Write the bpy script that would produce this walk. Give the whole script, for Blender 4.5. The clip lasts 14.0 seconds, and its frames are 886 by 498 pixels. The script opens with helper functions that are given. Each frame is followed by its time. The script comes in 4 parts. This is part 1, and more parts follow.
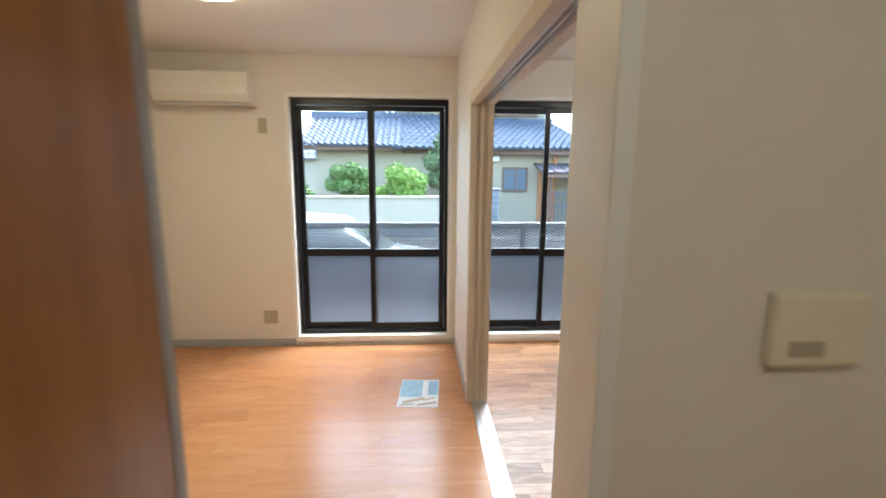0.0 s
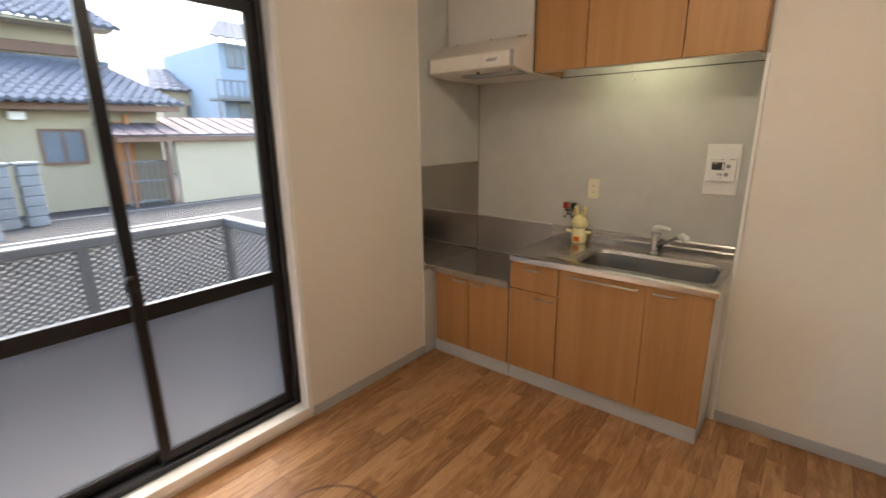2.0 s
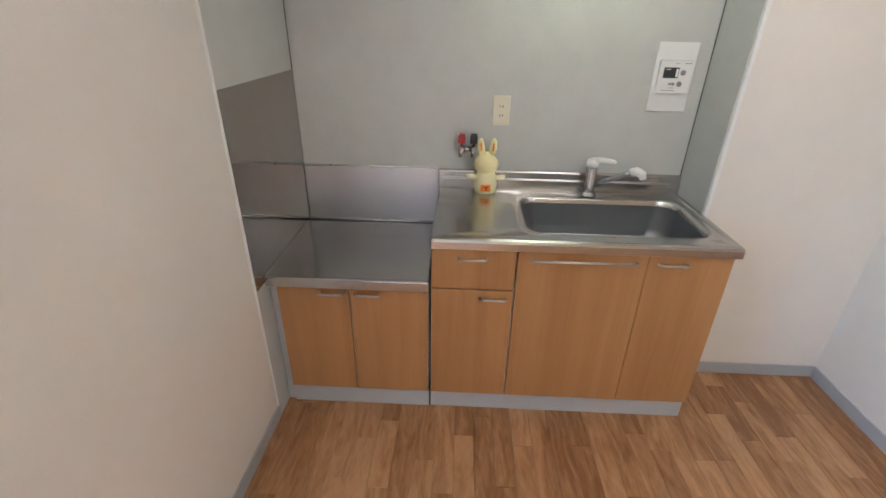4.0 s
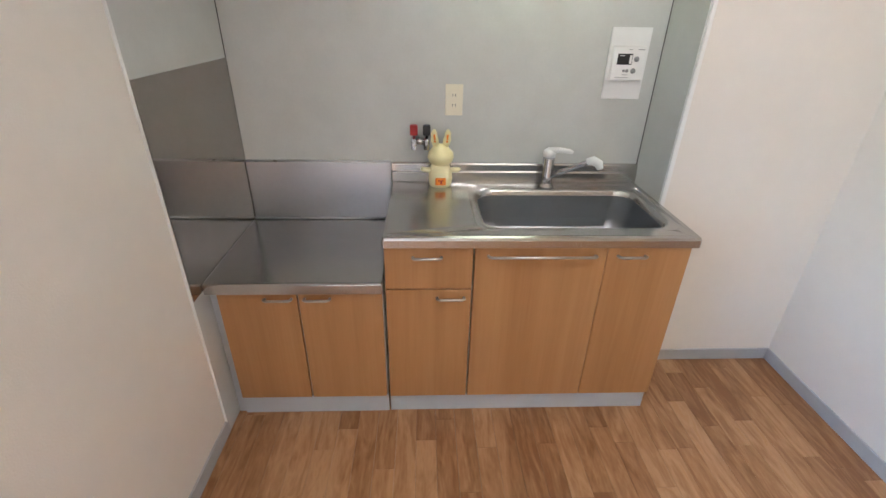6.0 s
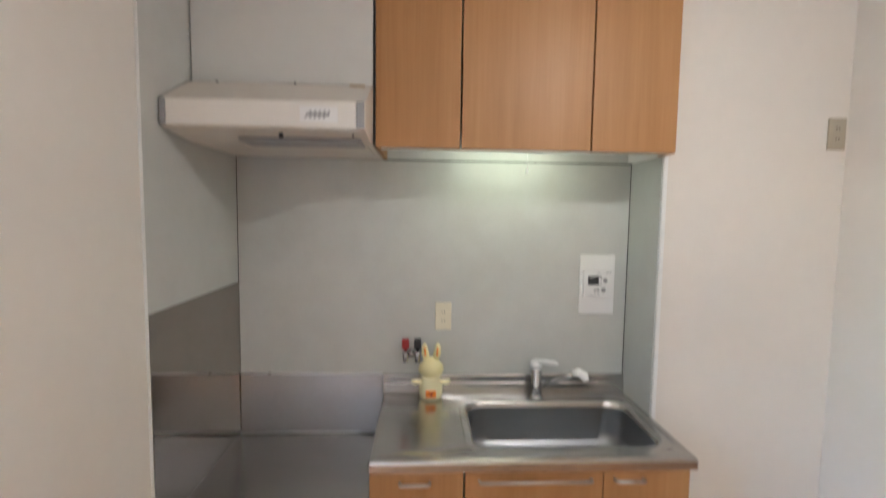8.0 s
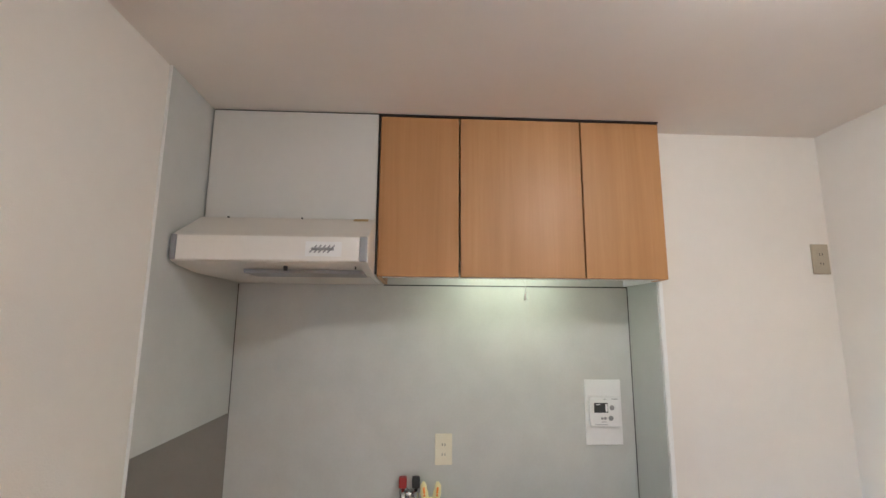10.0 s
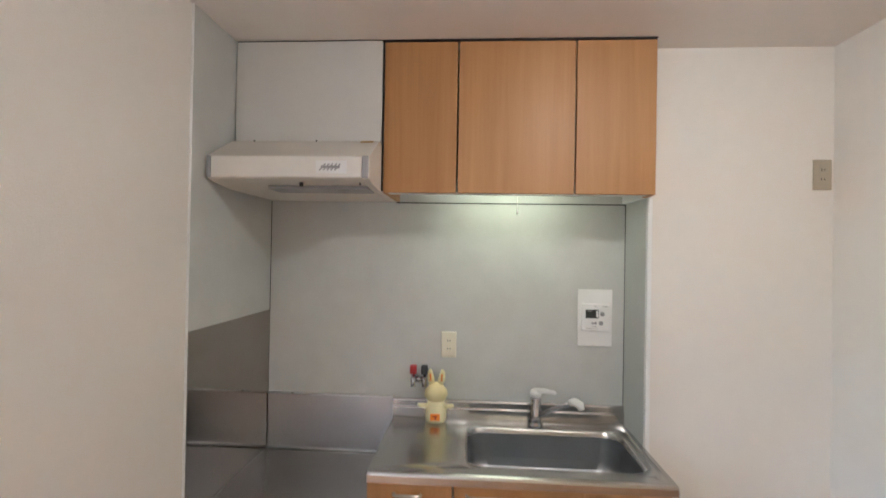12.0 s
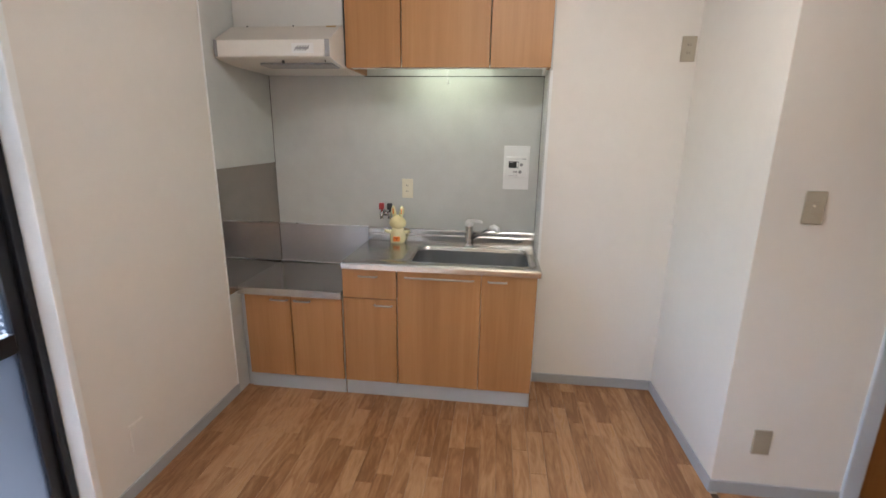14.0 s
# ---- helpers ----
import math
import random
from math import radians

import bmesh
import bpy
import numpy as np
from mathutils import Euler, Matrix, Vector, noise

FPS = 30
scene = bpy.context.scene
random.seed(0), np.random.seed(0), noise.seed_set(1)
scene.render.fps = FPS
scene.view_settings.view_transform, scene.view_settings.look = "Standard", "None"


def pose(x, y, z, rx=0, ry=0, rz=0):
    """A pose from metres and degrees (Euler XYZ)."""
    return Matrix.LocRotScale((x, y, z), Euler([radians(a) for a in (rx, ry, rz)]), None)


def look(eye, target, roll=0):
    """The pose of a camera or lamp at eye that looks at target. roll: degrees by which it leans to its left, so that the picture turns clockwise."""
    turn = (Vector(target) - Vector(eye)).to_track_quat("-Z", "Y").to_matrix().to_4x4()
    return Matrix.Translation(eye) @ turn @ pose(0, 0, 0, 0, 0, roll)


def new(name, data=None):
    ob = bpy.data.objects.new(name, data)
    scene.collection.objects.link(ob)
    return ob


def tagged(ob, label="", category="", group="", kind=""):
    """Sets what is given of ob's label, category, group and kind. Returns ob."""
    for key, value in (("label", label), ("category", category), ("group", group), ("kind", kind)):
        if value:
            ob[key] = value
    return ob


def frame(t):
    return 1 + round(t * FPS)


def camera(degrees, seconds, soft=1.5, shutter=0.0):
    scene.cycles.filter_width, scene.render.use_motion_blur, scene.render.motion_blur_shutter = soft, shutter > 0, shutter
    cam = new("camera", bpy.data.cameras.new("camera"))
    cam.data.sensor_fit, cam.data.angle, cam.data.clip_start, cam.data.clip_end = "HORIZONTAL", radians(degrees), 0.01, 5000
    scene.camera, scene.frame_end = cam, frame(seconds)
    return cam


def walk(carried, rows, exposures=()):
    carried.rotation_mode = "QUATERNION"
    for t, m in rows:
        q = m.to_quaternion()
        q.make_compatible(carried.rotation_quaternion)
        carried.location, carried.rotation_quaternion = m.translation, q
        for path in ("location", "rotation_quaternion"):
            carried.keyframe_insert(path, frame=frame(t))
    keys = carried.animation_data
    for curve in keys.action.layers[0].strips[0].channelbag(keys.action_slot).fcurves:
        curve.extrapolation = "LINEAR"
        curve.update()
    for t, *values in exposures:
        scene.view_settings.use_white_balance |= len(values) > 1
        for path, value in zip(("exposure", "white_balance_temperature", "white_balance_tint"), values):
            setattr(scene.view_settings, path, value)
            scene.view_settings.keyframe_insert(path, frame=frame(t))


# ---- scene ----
cam = camera(89.0, 14.0, 1.5, 0.4)
PATH = [
    (0, (0.034, 0.127, 1.508), (0.145, 2.095, 1.168), 0.4),
    (0.3, (0.033, 0.469, 1.529), (0.299, 2.414, 1.143), -0.2),
    (0.5, (0.02, 0.69, 1.543), (0.428, 2.606, 1.138), -0.3),
    (0.6, (0.023, 0.784, 1.559), (0.516, 2.677, 1.142), -0.2),
    (1, (0.077, 1.164, 1.495), (0.911, 2.935, 1.088), -0.6),
    (1.5, (0.325, 1.61, 1.545), (1.52, 3.14, 1.063), -1.3),
    (2, (0.61, 2.04, 1.49), (2.107, 3.263, 0.986), -0.7),
    (2.5, (0.945, 2.43, 1.526), (2.626, 3.33, 0.923), -1.2),
    (3, (1.208, 2.794, 1.49), (3.005, 3.323, 0.789), -0.5),
    (3.5, (1.364, 3.141, 1.467), (3.17, 3.385, 0.642), 0.2),
    (4, (1.412, 3.238, 1.467), (3.196, 3.305, 0.564), 1.0),
    (6.3, (1.502, 3.19, 1.45), (3.273, 3.095, 0.525), 1.4),
    (6.5, (1.503, 3.185, 1.453), (3.283, 3.091, 0.547), 1.4),
    (7, (1.493, 3.175, 1.452), (3.306, 3.081, 0.612), 1.3),
    (7.5, (1.482, 3.175, 1.455), (3.368, 3.076, 0.798), 1.1),
    (8, (1.442, 3.171, 1.575), (3.434, 3.08, 1.422), 0.8),
    (8.5, (1.414, 3.185, 1.631), (3.397, 3.082, 1.867), 0.3),
    (8.7, (1.413, 3.218, 1.653), (3.385, 3.088, 1.957), 0.6),
    (10.8, (1.436, 3.165, 1.63), (3.41, 3.088, 1.946), -0.0),
    (11, (1.426, 3.171, 1.628), (3.404, 3.105, 1.916), 0.0),
    (11.5, (1.399, 3.154, 1.613), (3.392, 3.157, 1.78), 0.4),
    (12, (1.247, 2.979, 1.568), (3.243, 3.106, 1.583), 1.0),
    (12.5, (1.074, 2.823, 1.54), (3.056, 3.042, 1.377), 1.5),
    (13, (0.96, 2.664, 1.493), (2.909, 2.984, 1.181), 1.5),
    (13.5, (0.803, 2.544, 1.5), (2.732, 2.836, 1.059), 1.3),
    (14, (0.565, 2.518, 1.471), (2.49, 2.745, 0.977), 0.9),
]
walk(cam, [(t, look(eye, target, roll)) for t, eye, target, roll in PATH], [(0, 3.85, 5850, 3), (0.5, 3.45, 5900, 5), (1.4, 3.45, 6600, 9), (2.2, 3.6, 7200, 13), (3.0, 3.8, 7100, 13), (3.5, 4.0, 5950, 10), (4.0, 4.1, 5500, 9), (6.4, 4.27, 5450, 9), (8.2, 4.0, 5550, 9), (14, 4.0, 5550, 9)])

# ---- world, sun, lamps ----
world = bpy.data.worlds.new("world")
scene.world = world
world.use_nodes = True
wn = world.node_tree
sky = wn.nodes.new("ShaderNodeTexSky")
sky.sky_type, sky.sun_disc = "NISHITA", False
sky.sun_elevation, sky.sun_rotation = radians(58), radians(38)
sky.dust_density, sky.air_density = 4.0, 1.2
wn.links.new(sky.outputs[0], wn.nodes["Background"].inputs[0])
wn.nodes["Background"].inputs[1].default_value = 0.15

sun = new("sun", bpy.data.lights.new("sun", "SUN"))
sun.data.energy, sun.data.angle, sun.data.color = 0.5, radians(70), (1.0, 0.98, 0.95)
sun.matrix_world = look((0, 0, 0), (-0.326, -0.418, -0.848))


# ---- materials ----
def material(name, colour, rough=0.5, metal=0.0, vary=0.06, scale=6.0, bump=0.0, bump_scale=200.0, stretch=(1, 1, 1), rough_vary=0.08, coat=0.0, spec=0.5):
    m = bpy.data.materials.new(name)
    m.use_nodes = True
    t = m.node_tree
    b = t.nodes["Principled BSDF"]
    b.inputs["Roughness"].default_value, b.inputs["Metallic"].default_value = rough, metal
    b.inputs["Coat Weight"].default_value, b.inputs["Specular IOR Level"].default_value = coat, spec
    geo = t.nodes.new("ShaderNodeNewGeometry")
    mp = t.nodes.new("ShaderNodeMapping")
    mp.inputs["Scale"].default_value = stretch
    t.links.new(geo.outputs["Position"], mp.inputs["Vector"])
    n1 = t.nodes.new("ShaderNodeTexNoise")
    n1.inputs["Scale"].default_value, n1.inputs["Detail"].default_value = scale, 6
    t.links.new(mp.outputs[0], n1.inputs["Vector"])
    n2 = t.nodes.new("ShaderNodeTexNoise")
    n2.inputs["Scale"].default_value, n2.inputs["Detail"].default_value = scale * 14, 3
    t.links.new(mp.outputs[0], n2.inputs["Vector"])
    add = t.nodes.new("ShaderNodeMath")
    add.operation = "MULTIPLY_ADD"
    add.inputs[1].default_value = 0.35
    t.links.new(n2.outputs[0], add.inputs[0])
    t.links.new(n1.outputs[0], add.inputs[2])
    ramp = t.nodes.new("ShaderNodeValToRGB")
    lo = [c * (1 - vary) for c in colour]
    hi = [min(1, c * (1 + vary)) for c in colour]
    ramp.color_ramp.elements[0].position, ramp.color_ramp.elements[0].color = 0.45, (*lo, 1)
    ramp.color_ramp.elements[1].position, ramp.color_ramp.elements[1].color = 0.9, (*hi, 1)
    t.links.new(add.outputs[0], ramp.inputs[0])
    t.links.new(ramp.outputs[0], b.inputs["Base Color"])
    if rough_vary:
        mr = t.nodes.new("ShaderNodeMapRange")
        mr.inputs["From Min"].default_value, mr.inputs["From Max"].default_value = 0.35, 1.0
        mr.inputs["To Min"].default_value, mr.inputs["To Max"].default_value = max(0.02, rough - rough_vary), min(1, rough + rough_vary)
        t.links.new(add.outputs[0], mr.inputs[0])
        t.links.new(mr.outputs[0], b.inputs["Roughness"])
    if bump:
        n3 = t.nodes.new("ShaderNodeTexNoise")
        n3.inputs["Scale"].default_value, n3.inputs["Detail"].default_value = bump_scale, 4
        t.links.new(mp.outputs[0], n3.inputs["Vector"])
        bp = t.nodes.new("ShaderNodeBump")
        bp.inputs["Strength"].default_value, bp.inputs["Distance"].default_value = bump, 0.002
        t.links.new(n3.outputs[0], bp.inputs["Height"])
        t.links.new(bp.outputs[0], b.inputs["Normal"])
    return m


def wood(name, dark, mid, light, rough, axis="x", fine=60.0, piece_vary=0.0, swirl=1.0, long=1.2, spec=0.5):
    """Grained wood; the grain runs along axis. piece_vary shifts tone and figure from piece to piece."""
    m = bpy.data.materials.new(name)
    m.use_nodes = True
    t = m.node_tree
    b = t.nodes["Principled BSDF"]
    b.inputs["Specular IOR Level"].default_value = spec
    geo = t.nodes.new("ShaderNodeNewGeometry")
    info = t.nodes.new("ShaderNodeObjectInfo")
    off = t.nodes.new("ShaderNodeVectorMath")
    off.operation = "MULTIPLY_ADD"
    t.links.new(info.outputs["Random"], off.inputs[0])
    off.inputs[1].default_value = (37.0 * piece_vary, 53.0 * piece_vary, 29.0 * piece_vary)
    t.links.new(geo.outputs["Position"], off.inputs[2])
    mp = t.nodes.new("ShaderNodeMapping")
    s = {"x": (long, fine * 0.35, fine * 0.35), "y": (fine * 0.35, long, fine * 0.35), "z": (fine * 0.35, fine * 0.35, long)}[axis]
    mp.inputs["Scale"].default_value = s
    t.links.new(off.outputs[0], mp.inputs["Vector"])
    n1 = t.nodes.new("ShaderNodeTexNoise")
    n1.inputs["Scale"].default_value, n1.inputs["Detail"].default_value, n1.inputs["Distortion"].default_value = 1.0, 5, swirl
    t.links.new(mp.outputs[0], n1.inputs["Vector"])
    n2 = t.nodes.new("ShaderNodeTexNoise")
    n2.inputs["Scale"].default_value, n2.inputs["Detail"].default_value = 7.0, 4
    t.links.new(mp.outputs[0], n2.inputs["Vector"])
    add = t.nodes.new("ShaderNodeMath")
    add.operation = "MULTIPLY_ADD"
    add.inputs[1].default_value = 0.35
    t.links.new(n2.outputs[0], add.inputs[0])
    t.links.new(n1.outputs[0], add.inputs[2])
    last = add.outputs[0]
    if piece_vary:
        sh = t.nodes.new("ShaderNodeMath")
        sh.operation = "MULTIPLY_ADD"
        sh.inputs[1].default_value = 0.44 * piece_vary
        t.links.new(info.outputs["Random"], sh.inputs[0])
        t.links.new(last, sh.inputs[2])
        sub = t.nodes.new("ShaderNodeMath")
        sub.operation = "SUBTRACT"
        sub.inputs[1].default_value = 0.22 * piece_vary
        t.links.new(sh.outputs[0], sub.inputs[0])
        last = sub.outputs[0]
    ramp = t.nodes.new("ShaderNodeValToRGB")
    ramp.color_ramp.elements[0].position, ramp.color_ramp.elements[0].color = 0.42, (*dark, 1)
    ramp.color_ramp.elements[1].position, ramp.color_ramp.elements[1].color = 0.95, (*light, 1)
    e = ramp.color_ramp.elements.new(0.68)
    e.color = (*mid, 1)
    t.links.new(last, ramp.inputs[0])
    t.links.new(ramp.outputs[0], b.inputs["Base Color"])
    mr = t.nodes.new("ShaderNodeMapRange")
    mr.inputs["To Min"].default_value, mr.inputs["To Max"].default_value = rough + 0.08, rough - 0.05
    t.links.new(last, mr.inputs[0])
    t.links.new(mr.outputs[0], b.inputs["Roughness"])
    bp = t.nodes.new("ShaderNodeBump")
    bp.inputs["Strength"].default_value, bp.inputs["Distance"].default_value = 0.12, 0.0008
    t.links.new(last, bp.inputs["Height"])
    t.links.new(bp.outputs[0], b.inputs["Normal"])
    return m


def glass(name, rough, tint=(1, 1, 1), bump=0.0):
    m = bpy.data.materials.new(name)
    m.use_nodes = True
    b = m.node_tree.nodes["Principled BSDF"]
    b.inputs["Base Color"].default_value = (*tint, 1)
    b.inputs["Transmission Weight"].default_value, b.inputs["Roughness"].default_value, b.inputs["IOR"].default_value = 1.0, rough, 1.45
    if bump:
        t = m.node_tree
        n = t.nodes.new("ShaderNodeTexNoise")
        n.inputs["Scale"].default_value = 260
        bp = t.nodes.new("ShaderNodeBump")
        bp.inputs["Strength"].default_value = bump
        t.links.new(n.outputs[0], bp.inputs["Height"])
        t.links.new(bp.outputs[0], b.inputs["Normal"])
    return m


def clear_pane(name):
    """A thin window pane: straight through, with a Fresnel mirror on top."""
    m = bpy.data.materials.new(name)
    m.use_nodes = True
    t = m.node_tree
    t.nodes.remove(t.nodes["Principled BSDF"])
    tr, gl, mx, fr = (t.nodes.new("ShaderNode" + k) for k in ("BsdfTransparent", "BsdfGlossy", "MixShader", "Fresnel"))
    tr.inputs["Color"].default_value = (0.95, 0.97, 0.97, 1)
    gl.inputs["Roughness"].default_value = 0.0
    fr.inputs["IOR"].default_value = 1.4
    t.links.new(fr.outputs[0], mx.inputs[0])
    t.links.new(tr.outputs[0], mx.inputs[1])
    t.links.new(gl.outputs[0], mx.inputs[2])
    t.links.new(mx.outputs[0], t.nodes["Material Output"].inputs["Surface"])
    return m


def glow(name, colour, strength):
    m = bpy.data.materials.new(name)
    m.use_nodes = True
    b = m.node_tree.nodes["Principled BSDF"]
    b.inputs["Base Color"].default_value = (0.85, 0.85, 0.82, 1)
    b.inputs["Emission Color"].default_value = (*colour, 1)
    b.inputs["Emission Strength"].default_value = strength
    return m


WALLPAPER = material("wallpaper", (0.77, 0.73, 0.67), 0.75, vary=0.03, scale=1.5, bump=0.35, bump_scale=260)
CEILING = material("ceiling_paper", (0.77, 0.73, 0.68), 0.85, vary=0.03, scale=1.2, bump=0.4, bump_scale=220)
GREY_VINYL = material("grey_vinyl", (0.42, 0.43, 0.44), 0.5, vary=0.05, scale=5)
KICK = material("grey_kickboard", (0.50, 0.53, 0.57), 0.45, vary=0.04, scale=5)
WHITE_TRIM = material("white_trim", (0.82, 0.82, 0.80), 0.4, vary=0.03, scale=4, bump=0.05, bump_scale=40)
BEIGE_TRIM = material("beige_trim", (0.62, 0.54, 0.43), 0.42, vary=0.08, scale=5, stretch=(3, 3, 0.4))
BLACK_ALU = material("black_aluminium", (0.012, 0.012, 0.015), 0.35, metal=0.3, vary=0.15, scale=8)
GREY_ALU = material("grey_aluminium", (0.075, 0.085, 0.10), 0.5, metal=0.3, vary=0.12, scale=3)
ALU = material("aluminium", (0.72, 0.73, 0.75), 0.32, metal=0.9, vary=0.06, scale=20)
SATIN = material("satin_nickel", (0.50, 0.48, 0.46), 0.32, metal=1.0, vary=0.04, scale=20)
STEEL = material("brushed_steel", (0.52, 0.51, 0.50), 0.24, metal=1.0, vary=0.03, scale=3, stretch=(5, 1, 5), rough_vary=0.03)
STEEL_BASIN = material("basin_steel", (0.40, 0.41, 0.43), 0.33, metal=1.0, vary=0.06, scale=5)
STEEL_WALL = material("wall_steel", (0.42, 0.39, 0.36), 0.06, metal=1.0, vary=0.04, scale=3, rough_vary=0.02)
GUARD_STEEL = material("guard_steel", (0.48, 0.49, 0.52), 0.33, metal=1.0, vary=0.05, scale=4, rough_vary=0.05)
CHROME = material("chrome", (0.55, 0.55, 0.57), 0.08, metal=1.0, vary=0.02, rough_vary=0.02)
PANEL = material("kitchen_panel", (0.545, 0.55, 0.525), 0.38, vary=0.05, scale=7, bump=0.06, bump_scale=90)
HOOD = material("hood_enamel", (0.66, 0.62, 0.56), 0.35, vary=0.05, scale=4)
HOOD_FACE = material("hood_face", (0.76, 0.73, 0.68), 0.35, vary=0.03, scale=4)
HOOD_PANEL = material("hood_filler", (0.62, 0.61, 0.58), 0.4, vary=0.03, scale=3)
DARK = material("dark_plastic_and_shade", (0.02, 0.02, 0.022), 0.4, vary=0.1)
GREY_PLASTIC = material("grey_plastic", (0.33, 0.33, 0.34), 0.45, vary=0.05)
CREAM_PLASTIC = material("cream_plastic", (0.78, 0.73, 0.58), 0.4, vary=0.04, scale=12)
SWITCH_PLASTIC = material("aged_plastic", (0.42, 0.37, 0.28), 0.42, vary=0.06, scale=12)
WHITE_PLASTIC = material("white_plastic", (0.80, 0.80, 0.79), 0.35, vary=0.02, scale=9)
RED_PLASTIC = material("red_plastic", (0.35, 0.02, 0.02), 0.35)
YELLOW = material("yellow_vinyl", (0.86, 0.77, 0.42), 0.42, vary=0.05, scale=18)
PALE_YELLOW = material("pale_yellow_vinyl", (0.87, 0.80, 0.50), 0.42, vary=0.04, scale=18)
ORANGE = material("orange_print", (0.85, 0.26, 0.02), 0.45, vary=0.05, scale=18)
PAPER = material("paper", (0.74, 0.80, 0.86), 0.6, vary=0.04, scale=8)
BLUE_INK = material("blue_print", (0.30, 0.52, 0.72), 0.55, vary=0.15, scale=14)
TAN_INK = material("tan_print", (0.42, 0.34, 0.26), 0.55, vary=0.25, scale=20)
TAPE = material("aged_tape", (0.45, 0.29, 0.10), 0.5, vary=0.15, scale=30)
SUBFLOOR = material("subfloor", (0.10, 0.055, 0.03), 0.7)
MARK = material("floor_mark", (0.12, 0.045, 0.022), 0.5, vary=0.25, scale=30)
CABINET = wood("cabinet_wood", (0.375, 0.184, 0.064), (0.425, 0.217, 0.081), (0.475, 0.256, 0.104), 0.50, "z", 45, 0.35, 0.6, 0.6)
DOOR_BROWN = wood("door_wood", (0.24, 0.095, 0.018), (0.29, 0.118, 0.024), (0.34, 0.148, 0.036), 0.38, "z", 50, 0.3, 0.6, 0.7)
OAK = wood("oak_parquet", (0.25, 0.118, 0.050), (0.38, 0.20, 0.09), (0.51, 0.30, 0.155), 0.32, "x", 46, 1.0, 2.2, 3.2, 0.28)
LIVING_OAK = wood("living_boards", (0.44, 0.20, 0.085), (0.54, 0.265, 0.12), (0.61, 0.33, 0.17), 0.27, "x", 30, 0.4, 1.0, 1.2, 0.28)
CLEAR = clear_pane("clear_glass")
FROSTED = glass("frosted_glass", 0.42, (0.17, 0.19, 0.22), 0.25)
GLOW_WARM = glow("lit_cover_warm", (1.0, 0.81, 0.50), 2.2)
GLOW_HALL_FILL = glow("lit_cover_hall_fill", (1.0, 0.88, 0.68), 2.2)
GLOW_ROOM = glow("lit_cover_neutral", (1.0, 0.90, 0.76), 9.0)
GLOW_TUBE = glow("lit_tube", (0.98, 1.0, 0.66), 0.95)


# ---- mesh helpers ----
def finish(name, bm, mat, parent=None, smooth=False):
    bmesh.ops.recalc_face_normals(bm, faces=bm.faces)
    me = bpy.data.meshes.new(name)
    bm.to_mesh(me)
    bm.free()
    for m in (mat if isinstance(mat, (list, tuple)) else [mat]):
        me.materials.append(m)
    if smooth:
        for p in me.polygons:
            p.use_smooth = True
    ob = new(name, me)
    if parent:
        ob.parent = parent
    return ob


def add_box(bm, x0, x1, y0, y1, z0, z1, bevel=0.0, seg=2, turn=None):
    made = bmesh.ops.create_cube(bm, size=1)
    vs = made["verts"]
    for v in vs:
        v.co = Vector(((x0 + x1) / 2 + v.co.x * (x1 - x0), (y0 + y1) / 2 + v.co.y * (y1 - y0), (z0 + z1) / 2 + v.co.z * (z1 - z0)))
    if turn is not None:
        bmesh.ops.transform(bm, matrix=turn, verts=vs)
    if bevel:
        edges = list({e for v in vs for e in v.link_edges})
        bmesh.ops.bevel(bm, geom=edges, offset=bevel, segments=seg, profile=0.5, affect="EDGES")


def boxes(name, mat, rows, parent=None, bevel=0.0, seg=2):
    bm = bmesh.new()
    for r in rows:
        add_box(bm, *r, bevel=bevel, seg=seg)
    return finish(name, bm, mat, parent)


def pieces(name, mat, rows, parent=None, bevel=0.0, seg=2):
    """The same boxes, each a part of its own."""
    return [boxes(name, mat, [r], parent, bevel, seg) for r in rows]


def add_tube(bm, points, radius, n=12):
    """A round bar through the points, one radius or one a point."""
    pts = [Vector(p) for p in points]
    radii = radius if isinstance(radius, (list, tuple)) else [radius] * len(pts)
    rings = []
    for i, p in enumerate(pts):
        d = (pts[min(i + 1, len(pts) - 1)] - pts[max(i - 1, 0)]).normalized()
        a = d.orthogonal().normalized() if abs(d.z) > 0.99 else d.cross(Vector((0, 0, 1))).normalized()
        if i and a.dot(last_a) < 0:
            a = -a
        last_a = a
        c = d.cross(a)
        rings.append([bm.verts.new(p + radii[i] * (math.cos(2 * math.pi * k / n) * a + math.sin(2 * math.pi * k / n) * c)) for k in range(n)])
    for r, s in zip(rings, rings[1:]):
        for k in range(n):
            bm.faces.new((r[k], r[(k + 1) % n], s[(k + 1) % n], s[k]))
    bm.faces.new(rings[0][::-1])
    bm.faces.new(rings[-1])


def tube(name, mat, points, radius, parent=None, n=12):
    bm = bmesh.new()
    add_tube(bm, points, radius, n)
    return finish(name, bm, mat, parent, True)


def lathe(name, mat, centre, profile, parent=None, n=32, squash=1.0):
    bm = bmesh.new()
    rings = []
    for r, z in profile:
        rings.append([bm.verts.new((centre[0] + r * math.cos(2 * math.pi * k / n), centre[1] + squash * r * math.sin(2 * math.pi * k / n), centre[2] + z)) for k in range(n)])
    for r, s in zip(rings, rings[1:]):
        for k in range(n):
            bm.faces.new((r[k], r[(k + 1) % n], s[(k + 1) % n], s[k]))
    bm.faces.new(rings[0][::-1])
    bm.faces.new(rings[-1])
    return finish(name, bm, mat, parent, True)


